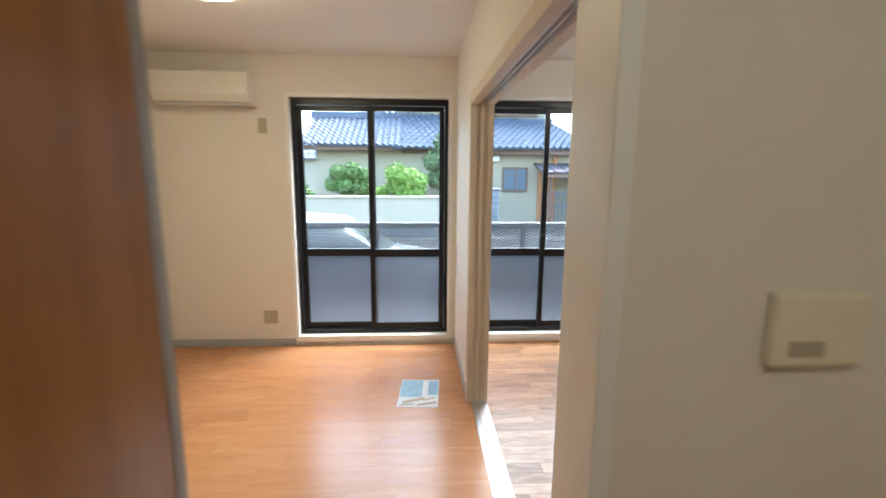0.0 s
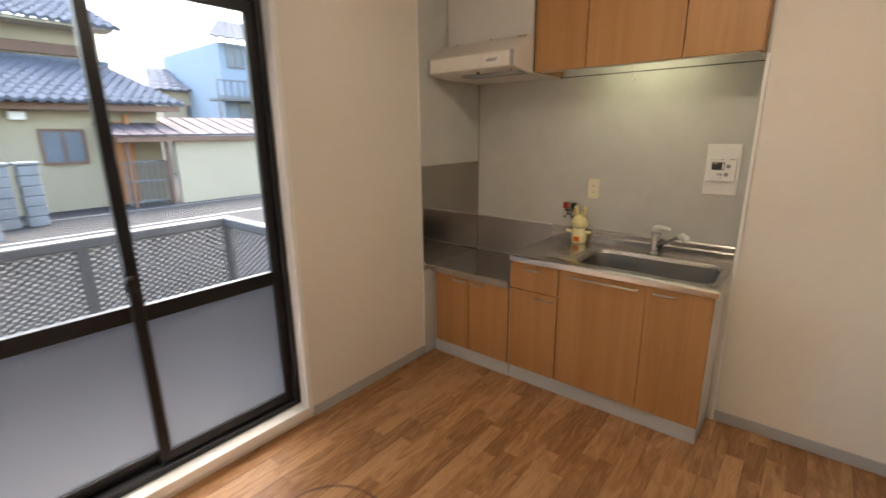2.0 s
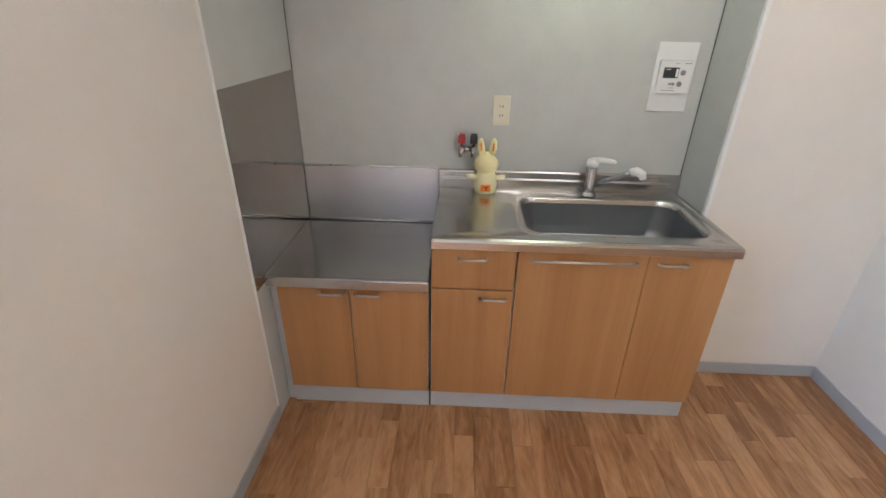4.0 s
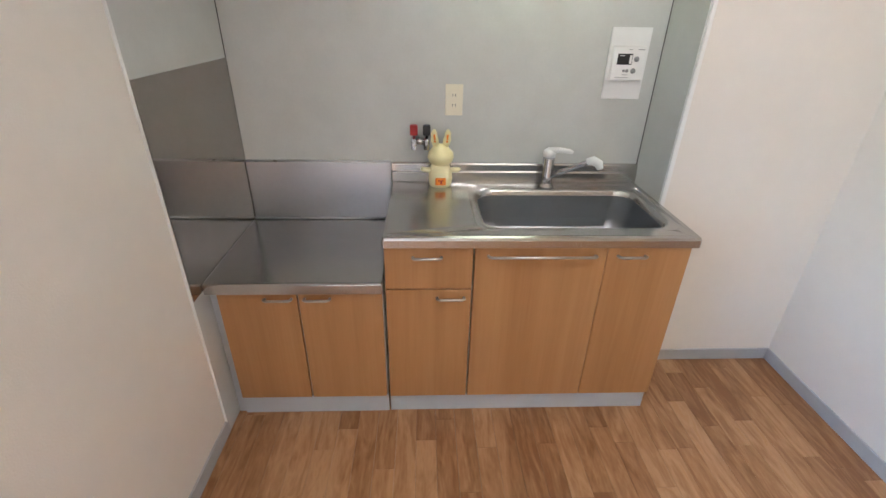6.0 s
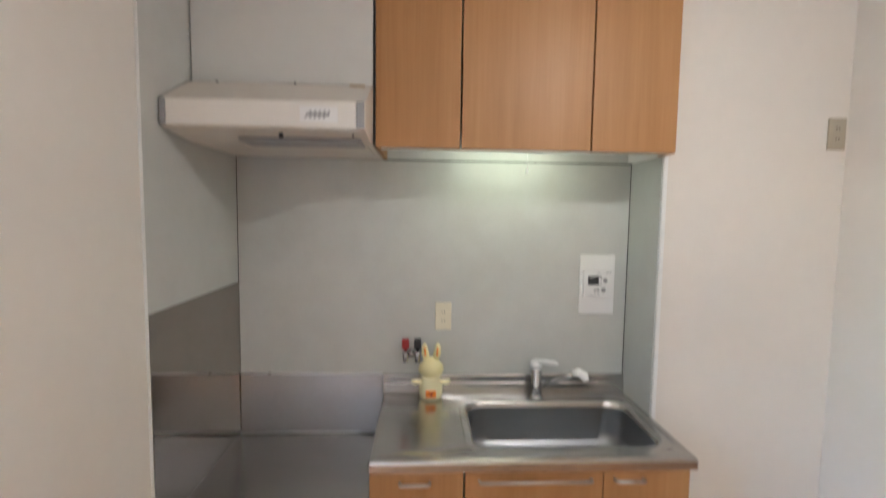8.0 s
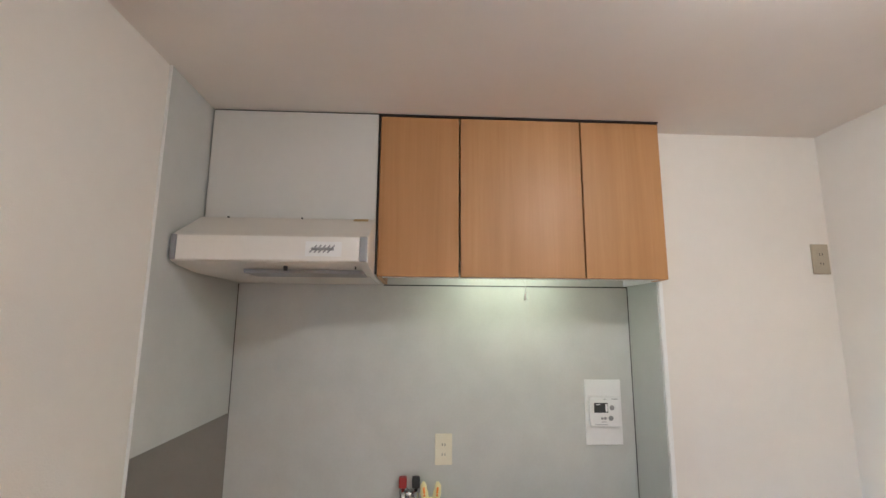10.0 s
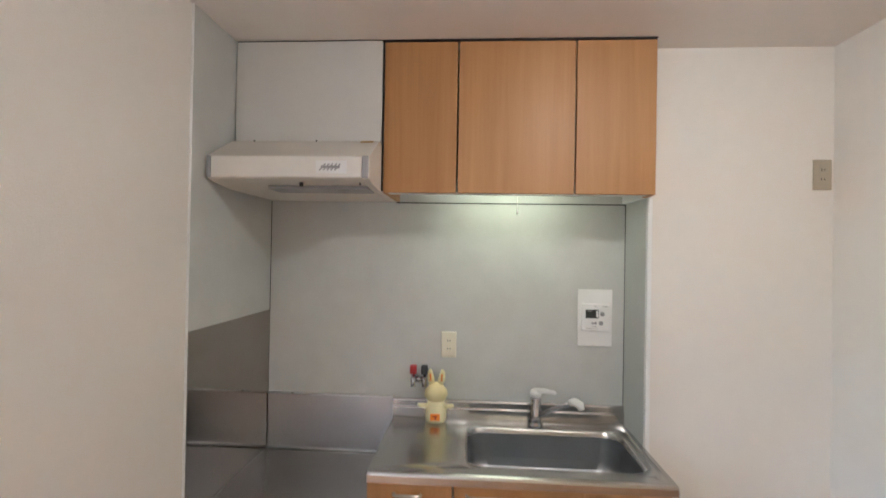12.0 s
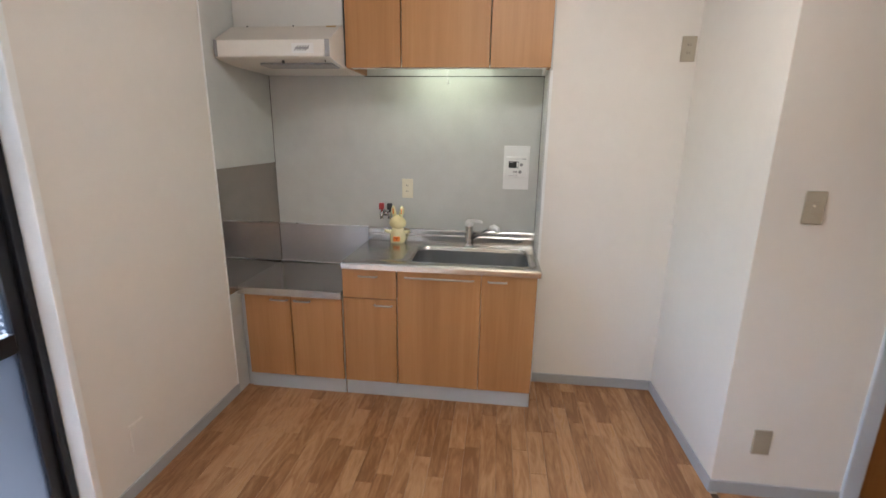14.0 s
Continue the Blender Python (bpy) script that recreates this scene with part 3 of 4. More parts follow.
tagged(finish("tape", bm, TAPE, hood), "strip of aged brown tape")
pieces("screw", DARK, [(2.972, 2.976, y, y + 0.006, 1.9930, 1.9985) for y in (3.59, 3.84)], hood)
into(hood)
fill = tagged(boxes("hood_filler_panel", HOOD_PANEL, [(3.010, 3.022, 3.345, 3.940, 2.000, H - 0.006)], None, 0.001, 1), "plain pale grey panel above the range hood", "panel")
# shade of the gaps beside and above the wall units, put in as dark strips
structure(boxes("trim_cabinet_gap", DARK, [(3.026, 3.034, 3.3385, 3.3445, 1.81, H - 0.004), (3.014, 3.03, 2.28, 3.94, H - 0.006, H - 0.001)]), "dark strips drawn as shade in the wall unit gaps")

# ---- mixer tap ----
tap = thing("mixer_tap", (3.30, 2.685, 0.80), "chrome single-lever mixer tap with white lever and spout tip", "tap")
lathe("base", CHROME, (3.300, 2.685, 0.796), [(0.030, 0.0), (0.030, 0.006), (0.024, 0.012), (0.0225, 0.02), (0.0225, 0.115), (0.019, 0.122)], tap)
tube("spout", CHROME, [(3.292, 2.675, 0.842), (3.262, 2.625, 0.876), (3.236, 2.580, 0.908), (3.222, 2.556, 0.921)], [0.0115, 0.0105, 0.0095, 0.0095], tap)
tagged(tube("spout_tip", WHITE_PLASTIC, [(3.226, 2.562, 0.922), (3.216, 2.545, 0.929), (3.204, 2.525, 0.920), (3.200, 2.519, 0.902)], [0.012, 0.017, 0.017, 0.012], tap), "white plastic spout tip")
lathe("lever_cap", WHITE_PLASTIC, (3.300, 2.685, 0.919), [(0.0225, 0.0), (0.024, 0.014), (0.020, 0.026), (0.010, 0.031)], tap)
tagged(tube("lever", WHITE_PLASTIC, [(3.300, 2.690, 0.942), (3.280, 2.655, 0.950), (3.262, 2.622, 0.950), (3.256, 2.610, 0.947)], [0.013, 0.011, 0.009, 0.006], tap), "white plastic lever")
into(tap)
tap.location, tap.scale = (3.308, 2.680, 0.80), (1.08, 1.08, 1.06)

# ---- gas cocks on the wall ----
gas = thing("gas_cock", (3.35, 3.21, 0.98), "small twin gas cock with red and black knobs", "gas valve")
lathe("flange", CHROME, (3.348, 3.215, 0.972), [(0.020, 0.0), (0.022, 0.006), (0.018, 0.014)], gas, 20)
for y, m in ((3.234, RED_PLASTIC), (3.191, DARK)):
    tube("valve", CHROME, [(3.362, y - 0.008, 0.985), (3.335, y, 0.985), (3.325, y, 0.978), (3.318, y, 0.950)], [0.011, 0.012, 0.011, 0.009], gas)
    tagged(boxes("knob", m, [(3.315, 3.345, y - 0.013, y + 0.013, 1.000, 1.036)], gas, 0.005), "red knob" if m == RED_PLASTIC else "black knob")
tube("bridge", CHROME, [(3.338, 3.234, 0.972), (3.338, 3.191, 0.972)], 0.008, gas)
into(gas)
gas.scale = (1.0, 1.2, 1.15)


# ---- plates on the walls ----
def socket(name, label, mat, face, slots=True, sx=0.070, sz=0.120):
    """A wall plate that faces -x in its own place, with two double-slot outlets."""
    e = thing(name, (0, 0, 0), label, "socket" if slots else "wall plate")
    boxes("plate", mat, [(-0.008, 0.0, -sx / 2, sx / 2, -sz / 2, sz / 2)], e, 0.003)
    if slots:
        boxes("insert", mat, [(-0.0095, -0.008, -0.0125, 0.0125, -0.038, 0.038)], e, 0.0005, 1)
        pieces("slot", DARK, [(-0.0100, -0.0094, y - 0.0012, y + 0.0012, z - 0.005, z + 0.005) for y in (-0.0055, 0.0055) for z in (-0.019, 0.019)], e)
    e.matrix_basis = face
    return e


socket("wall_socket", "cream double wall socket above the worktop", CREAM_PLASTIC, pose(XE, 3.078, 1.137))
high = socket("wall_socket", "aged beige socket plate high on the wall", SWITCH_PLASTIC, pose(XF, 1.578 + 0.025, 1.90))
sw = thing("light_switch", (0, 0, 0), "aged beige light switch plate with pilot lamp", "switch")
boxes("plate", SWITCH_PLASTIC, [(-0.008, 0.0, -0.035, 0.035, -0.06, 0.06)], sw, 0.003)
boxes("rocker", SWITCH_PLASTIC, [(-0.010, -0.008, -0.013, 0.013, -0.022, 0.022)], sw, 0.001, 1)
boxes("pilot", CREAM_PLASTIC, [(-0.0115, -0.0098, 0.000, 0.008, 0.004, 0.012)], sw, 0.001, 1)
sw.matrix_basis = pose(XD, 1.388, 1.235)
socket("wall_plate", "aged beige blank plate low on the wall", SWITCH_PLASTIC, pose(XD, 1.392, 0.262), False, 0.070, 0.115)
socket("wall_plate", "pale papered-over blank plate on the wall", WALLPAPER, pose(2.02, YN, 0.25, 0, 0, 90), False, 0.072, 0.118)
socket("wall_socket", "aged beige double socket low beside the window", SWITCH_PLASTIC, pose(-1.235, YN, 0.255, 0, 0, 90), True, 0.115, 0.118)
socket("wall_plate", "aged beige plate below the air conditioner", SWITCH_PLASTIC, pose(-1.215, YN, 1.86, 0, 0, 90), False, 0.070, 0.118)

# ---- water-heater remote ----
rem = thing("heater_remote", (XE, 2.41, 1.28), "white water-heater remote with small dark display", "remote control")
boxes("back_plate", WHITE_PLASTIC, [(XE - 0.008, XE, 2.333, 2.487, 1.150, 1.410)], rem, 0.002)
boxes("case", WHITE_PLASTIC, [(XE - 0.024, XE - 0.008, 2.346, 2.474, 1.222, 1.345)], rem, 0.004)
tagged(boxes("display", DARK, [(XE - 0.0255, XE - 0.0238, 2.398, 2.456, 1.280, 1.319)], rem, 0.0005, 1), "dark display")
pieces("segment", WHITE_PLASTIC, [(XE - 0.0262, XE - 0.0254, 2.400, 2.409, 1.284, 1.314), (XE - 0.0262, XE - 0.0254, 2.43, 2.448, 1.311, 1.3135)], rem)
for y, z, r in ((2.381, 1.300, 0.010), (2.387, 1.258, 0.010), (2.411, 1.258, 0.006), (2.424, 1.258, 0.005)):
    tagged(tube("button", GREY_PLASTIC, [(XE - 0.0235, y, z), (XE - 0.0262, y, z)], r, rem, 14), "grey round button")
pieces("printed_bar", GREY_PLASTIC, [(XE - 0.0247, XE - 0.0238, 2.355, 2.380, 1.3325, 1.3355), (XE - 0.0247, XE - 0.0238, 2.402, 2.416, 1.3325, 1.3345), (XE - 0.0247, XE - 0.0238, 2.40, 2.455, 1.2325, 1.2345), (XE - 0.0247, XE - 0.0238, 2.405, 2.428, 1.2425, 1.2445)], rem)
into(rem)

# ---- yellow squeeze figure, a plain two-eared shape ----
toy = thing("vinyl_figure", (3.315, 3.135, 0.80), "plain pale yellow vinyl figure with two ears on the worktop", "figurine")
TX, TY, TZ = 3.303, 3.131, 0.800
lathe("body", PALE_YELLOW, (TX, TY, TZ), [(0.031, 0.0), (0.036, 0.006), (0.039, 0.03), (0.037, 0.06), (0.032, 0.078), (0.027, 0.092)], toy, 24)
lathe("head", YELLOW, (TX, TY, TZ + 0.086), [(0.024, 0.0), (0.036, 0.012), (0.042, 0.030), (0.039, 0.050), (0.026, 0.068), (0.012, 0.080), (0.004, 0.083)], toy, 24)
for s in (-1, 1):
    tube("ear", YELLOW, [(TX, TY + s * 0.014, TZ + 0.155), (TX, TY + s * 0.020, TZ + 0.185), (TX, TY + s * 0.022, TZ + 0.208), (TX, TY + s * 0.021, TZ + 0.222)], [0.010, 0.0125, 0.010, 0.004], toy)
    tagged(tube("ear_lining", ORANGE, [(TX - 0.0085, TY + s * 0.019, TZ + 0.176), (TX - 0.0085, TY + s * 0.021, TZ + 0.206)], [0.0045, 0.003], toy, 8), "orange ear lining")
    tube("arm", PALE_YELLOW, [(TX - 0.006, TY + s * 0.028, TZ + 0.066), (TX - 0.014, TY + s * 0.053, TZ + 0.070), (TX - 0.016, TY + s * 0.062, TZ + 0.076)], [0.010, 0.010, 0.006], toy)
bm = bmesh.new()
add_box(bm, TX - 0.0415, TX - 0.031, TY - 0.017, TY + 0.017, TZ + 0.014, TZ + 0.044, 0.004)
tagged(finish("patch", bm, ORANGE, toy), "orange square patch")
toy.scale = (1.12, 1.28, 1.05)
pieces("patch_bar", RED_PLASTIC, [(TX - 0.0422, TX - 0.041, TY - 0.009, TY + 0.009, TZ + 0.032, TZ + 0.036), (TX - 0.0422, TX - 0.041, TY - 0.004, TY + 0.001, TZ + 0.020, TZ + 0.032)], toy)
into(toy)

# ---- living room ----
ac = thing("air_conditioner", (-1.6, 3.86, 2.1), "white wall-mounted air conditioner above the window wall", "air conditioner")
prism_rows = [(3.948, 2.005), (3.948, 2.255), (3.80, 2.255), (3.765, 2.235), (3.755, 2.08), (3.80, 2.02), (3.86, 2.005)]
bm = bmesh.new()
a = [bm.verts.new((-1.97, y, z)) for y, z in prism_rows]
b = [bm.verts.new((-1.25, y, z)) for y, z in prism_rows]
bm.faces.new(a)
bm.faces.new(b[::-1])
for k in range(len(a)):
    bm.faces.new((a[k], b[k], b[(k + 1) % len(a)], a[(k + 1) % len(a)]))
bmesh.ops.bevel(bm, geom=list(bm.edges), offset=0.006, segments=2, profile=0.5, affect="EDGES")
finish("casing", bm, HOOD_FACE, ac)
boxes("flap", WHITE_TRIM, [(-1.93, -1.30, 3.79, 3.86, 2.002, 2.0075)], ac, 0.001, 1)
bm = bmesh.new()
add_tube(bm, [(-1.30, 3.757, 2.10), (-1.30, 3.751, 2.10)], 0.035, 20)
finish("round_cover", bm, WHITE_PLASTIC, ac)
into(ac)
structure(boxes("trim_picture_rail", WHITE_TRIM, [(XW, XW + 0.018, YS1, YN, 1.865, 1.895)], bevel=0.003), "slim white picture rail")


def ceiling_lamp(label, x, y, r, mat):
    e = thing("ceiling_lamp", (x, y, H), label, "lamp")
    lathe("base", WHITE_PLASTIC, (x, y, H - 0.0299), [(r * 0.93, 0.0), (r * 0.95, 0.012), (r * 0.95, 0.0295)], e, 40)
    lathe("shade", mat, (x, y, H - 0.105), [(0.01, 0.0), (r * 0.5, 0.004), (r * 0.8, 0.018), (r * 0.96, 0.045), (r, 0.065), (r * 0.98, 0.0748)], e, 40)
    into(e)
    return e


ceiling_lamp("lit round ceiling lamp with a warm white cover", -0.95, 2.40, 0.21, GLOW_WARM)
ceiling_lamp("lit round ceiling lamp over the kitchen floor", 1.88, 2.40, 0.08, GLOW_ROOM)
# added fill light: an unseen hall lamp that brightens the doorway wall and door
ceiling_lamp("added unseen hall ceiling lamp that brightens the doorway wall", 0.1, -0.5, 0.14, GLOW_HALL_FILL)

# sheet of paper on the floor
sheet = thing("paper_sheet", (0.04, 3.03, 0), "printed blue and white paper sheet lying on the floor", "paper")
boxes("sheet", PAPER, [(-0.135, 0.135, -0.195, 0.195, 0.0008, 0.0018)], sheet)
pieces("picture", BLUE_INK, [(-0.128, 0.02, -0.06, 0.180, 0.0018, 0.0022), (0.06, 0.128, -0.03, 0.17, 0.0018, 0.0022)], sheet)
bm = bmesh.new()
for x, y, l, a, w in ((-0.03, -0.11, 0.16, 24, 0.03), (0.06, -0.15, 0.13, 18, 0.022), (-0.07, -0.165, 0.10, 10, 0.016), (0.07, -0.09, 0.09, 30, 0.014)):
    add_box(bm, -l / 2, l / 2, -w / 2, w / 2, 0.0022, 0.0026, turn=pose(x, y, 0, 0, 0, a))
finish("drawing", bm, TAN_INK, sheet)
sheet.matrix_basis = pose(0.04, 3.03, 0, 0, 0, -4)

# ring left on the floor by a pot or stool
bm = bmesh.new()
inner, outer = [], []
for k in range(72):
    t = 2 * math.pi * k / 72
    j = 0.0016 * math.sin(5 * t) + 0.001 * math.sin(11 * t)
    inner.append(bm.verts.new((1.395 + (0.236 + j) * math.cos(t), 3.292 + (0.236 + j) * math.sin(t), 0.0016)))
    outer.append(bm.verts.new((1.395 + (0.248 - j) * math.cos(t), 3.292 + (0.248 - j) * math.sin(t), 0.0016)))
for k in range(72):
    bm.faces.new((inner[k], inner[(k + 1) % 72], outer[(k + 1) % 72], outer[k]))
structure(finish("trim_floor_ring", bm, MARK), "thin brown ring mark worn on the floor")

# intercom panel on the hall side of the wall
box = thing("wall_control", (0.58, 0.69, 1.3), "cream plastic control box on the hall wall", "wall control")
boxes("case", CREAM_PLASTIC, [(0.512, 0.648, YS0 - 0.022, YS0, 1.245, 1.352)], box, 0.008)
boxes("grille", SWITCH_PLASTIC, [(0.535, 0.585, YS0 - 0.0235, YS0 - 0.0215, 1.262, 1.285)], box, 0.0008, 1)
into(box)


# ---- outside ----
G = -0.60
ASPHALT = material("asphalt", (0.045, 0.047, 0.05), 0.95, vary=0.12, scale=0.6, bump=0.3, bump_scale=60, spec=0.1)
CONCRETE = material("balcony_concrete", (0.22, 0.22, 0.22), 0.85, vary=0.10, scale=2, spec=0.2)
ROAD_PAINT = material("road_paint", (0.22, 0.22, 0.22), 0.8, vary=0.06, scale=4)
CREAM_WALL = material("cream_render", (0.38, 0.33, 0.24), 0.9, vary=0.06, scale=0.8)
HOUSE_WALL = material("house_render", (0.36, 0.31, 0.22), 0.9, vary=0.07, scale=0.7)
BLUE_WALL = material("pale_blue_siding", (0.24, 0.31, 0.38), 0.8, vary=0.05, scale=1)
TILE_DARK = material("grey_roof_tiles", (0.11, 0.125, 0.155), 0.9, vary=0.18, scale=3, spec=0.15)
BROWN_WOOD = material("brown_timber", (0.16, 0.09, 0.06), 0.7, vary=0.15, scale=4)
PORT_ROOF = material("dull_metal_roof", (0.10, 0.085, 0.095), 0.8, vary=0.12, scale=2, spec=0.15)
ORANGE_WOOD = material("warm_timber", (0.45, 0.20, 0.08), 0.7, vary=0.15, scale=4)
STONE = material("dark_stone", (0.17, 0.18, 0.19), 0.85, vary=0.2, scale=4)
WINDOW_DARK = material("dark_window", (0.12, 0.15, 0.18), 0.15, vary=0.1)
LEAF = material("hedge_leaves", (0.10, 0.18, 0.04), 0.6, vary=0.35, scale=5)
LEAF_LIGHT = material("young_leaves", (0.19, 0.30, 0.05), 0.6, vary=0.3, scale=5)
PINE = material("pine_needles", (0.10, 0.145, 0.055), 0.6, vary=0.3, scale=5)
BARK = material("bark", (0.12, 0.085, 0.06), 0.9, vary=0.2, scale=8)

structure(boxes("ground", ASPHALT, [(-600, 600, -600, 900, G - 0.3, G)]), "pale grey asphalt ground and street")
structure(boxes("building_footing", CONCRETE, [(XW - T, XE + T, -1.75, YN + T, G + 0.001, -0.105)]), "concrete footing of the building")
structure(boxes("road_lines", ROAD_PAINT, [(-20, 30, 14.25, 14.37, G + 0.004, G + 0.008), (1.6, 30, 16.9, 17.0, G + 0.004, G + 0.008)]), "white lines painted on the street")

# balcony with lattice railing
structure(boxes("balcony_slab", CONCRETE, [(-1.45, 2.2, YN + T, 5.22, -0.16, -0.02)]), "pale concrete balcony floor")
rail = thing("balcony_railing", (0.35, 5.1, -0.02), "grey aluminium balcony railing with lattice panels", "railing")
X0, X1, Y0, Y1, RZ = -1.22, 2.02, YN + 0.22, 5.10, 0.94
boxes("top_rail", GREY_ALU, [(X0 - 0.03, X1 + 0.03, Y1 - 0.035, Y1 + 0.035, RZ - 0.05, RZ + 0.01), (X1 - 0.035, X1 + 0.035, Y0, Y1 - 0.036, RZ - 0.05, RZ + 0.01), (X0 - 0.035, X0 + 0.035, Y0, Y1 - 0.036, RZ - 0.05, RZ + 0.01)], rail, 0.012)
boxes("bottom_rail", GREY_ALU, [(X0, X1, Y1 - 0.02, Y1 + 0.02, 0.03, 0.07), (X1 - 0.02, X1 + 0.02, Y0, Y1 - 0.021, 0.03, 0.07), (X0 - 0.02, X0 + 0.02, Y0, Y1 - 0.021, 0.03, 0.07)], rail, 0.003, 1)
for x in (X0, -0.42, 0.40, 1.21, X1):
    boxes("post", GREY_ALU, [(x - 0.025, x + 0.025, Y1 - 0.025, Y1 + 0.025, -0.02, RZ - 0.05)], rail, 0.003, 1)
for x in (X0, X1):
    boxes("post", GREY_ALU, [(x - 0.02, x + 0.02, Y0, Y0 + 0.04, -0.02, RZ - 0.05)], rail, 0.003, 1)


def lattice(u0, u1, z0, z1, pitch, w, place):
    """Crossing slanted flat bars that fill a panel; place maps (u, depth, z) into the world."""
    bm = bmesh.new()
    h = z1 - z0
    run = h * 1.6
    for s in (1, -1):
        u = u0 - run
        while u < u1 + run:
            a0, a1 = (u, u + run) if s > 0 else (u + run, u)
            def at(z):
                return a0 + (a1 - a0) * (z - z0) / h
            zs = [z0, z1]
            for lim in (u0, u1):
                z = z0 + h * (lim - a0) / (a1 - a0)
                if z0 < z < z1:
                    zs.append(z)
            ok = sorted(z for z in zs if u0 - 1e-6 <= at(z) <= u1 + 1e-6)
            if len(ok) >= 2 and ok[-1] - ok[0] > 0.01:
                za, zb = ok[0], ok[-1]
                dz = w * 0.85
                d0, d1 = (0.0, 0.003) if s > 0 else (0.0035, 0.0065)
                vs = [bm.verts.new(place(uu, dd, zz)) for uu, zz in ((at(za), za - dz / 2), (at(zb), zb - dz / 2), (at(zb), zb + dz / 2), (at(za), za + dz / 2)) for dd in (d0, d1)]
                q = [vs[0], vs[2], vs[4], vs[6]], [vs[1], vs[3], vs[5], vs[7]]
                bm.faces.new(q[0])
                bm.faces.new(q[1][::-1])
                for k in range(4):
                    bm.faces.new((q[0][k], q[1][k], q[1][(k + 1) % 4], q[0][(k + 1) % 4]))
            u += pitch
    return bm


for a, b in ((X0, -0.42), (-0.42, 0.40), (0.40, 1.21), (1.21, X1)):
    tagged(finish("lattice_panel", lattice(a + 0.026, b - 0.026, 0.07, RZ - 0.05, 0.052, 0.017, lambda u, d, z: (u, Y1 - 0.003 + d, z)), GREY_ALU, rail), "lattice of slanted bars")
for x in (X0, X1):
    tagged(finish("lattice_panel", lattice(Y0 + 0.041, Y1 - 0.026, 0.07, RZ - 0.05, 0.052, 0.017, lambda u, d, z, x=x: (x - 0.003 + d, u, z)), GREY_ALU, rail), "lattice of slanted bars")
into(rail)

# white car parked along the near side of the street
CAR_PAINT = material("white_car_paint", (0.46, 0.48, 0.50), 0.3, vary=0.02, scale=2, coat=0.6)
CAR_GLASS = material("car_glass", (0.10, 0.13, 0.13), 0.06, vary=0.1)
TYRE = material("tyre_rubber", (0.02, 0.02, 0.02), 0.8)


def car(x0, x1, y0, y1, z):
    """A small hatchback that points to +x, built from cross-sections along its length."""
    e = thing("car", ((x0 + x1) / 2, (y0 + y1) / 2, z), "white hatchback car parked beside the balcony", "car")
    n = x1 - x0
    mid, half = (y0 + y1) / 2, (y1 - y0) / 2

    def sections(name, mat, rows):
        bm = bmesh.new()
        rings = []
        for u, zl, zh, w_low, w_top in rows:
            x, zm = x0 + u * n, (zl + zh) / 2
            rings.append([bm.verts.new((x, mid + a * half, z + b)) for a, b in ((-w_low * 0.96, zl), (w_low * 0.96, zl), (w_low, zm), (w_top, zh - 0.03), (w_top * 0.8, zh), (-w_top * 0.8, zh), (-w_top, zh - 0.03), (-w_low, zm))])
        for p, q in zip(rings, rings[1:]):
            for k in range(8):
                bm.faces.new((p[k], p[(k + 1) % 8], q[(k + 1) % 8], q[k]))
        bm.faces.new(rings[0][::-1])
        bm.faces.new(rings[-1])
        return finish(name, bm, mat, e, True)

    sections("body", CAR_PAINT, [(0, 0.35, 0.80, 0.85, 0.80), (0.03, 0.22, 0.92, 0.97, 0.92), (0.3, 0.20, 0.95, 1.0, 0.94), (0.70, 0.20, 0.95, 1.0, 0.94), (0.92, 0.22, 0.82, 0.97, 0.88), (1.0, 0.32, 0.62, 0.82, 0.76)])
    sections("glasshouse", CAR_GLASS, [(0.02, 0.90, 0.96, 0.90, 0.86), (0.10, 0.90, 1.30, 0.93, 0.76), (0.16, 0.90, 1.375, 0.93, 0.75), (0.54, 0.90, 1.375, 0.93, 0.75), (0.72, 0.90, 0.97, 0.90, 0.85)])
    sections("roof", CAR_PAINT, [(0.07, 1.26, 1.30, 0.74, 0.70), (0.13, 1.33, 1.41, 0.78, 0.74), (0.34, 1.36, 1.45, 0.79, 0.75), (0.52, 1.35, 1.41, 0.78, 0.74), (0.56, 1.30, 1.345, 0.76, 0.72)])
    for u in (0.17, 0.81):
        for y in (y0 + 0.09, y1 - 0.09):
            cx = x0 + u * n
            w = tube("wheel", TYRE, [(cx, y - 0.09, z + 0.30), (cx, y + 0.09, z + 0.30)], 0.30, e, 28)
            tube("rim", ALU, [(cx, y - 0.095, z + 0.30), (cx, y + 0.095, z + 0.30)], 0.19, w, 20)
    boxes("mirror", CAR_PAINT, [(x0 + 0.63 * n, x0 + 0.66 * n, y0 - 0.14, y0 + 0.02, z + 0.93, z + 1.06)], e, 0.02)
    into(e)


car(-3.05, 0.65, 6.15, 7.75, G)

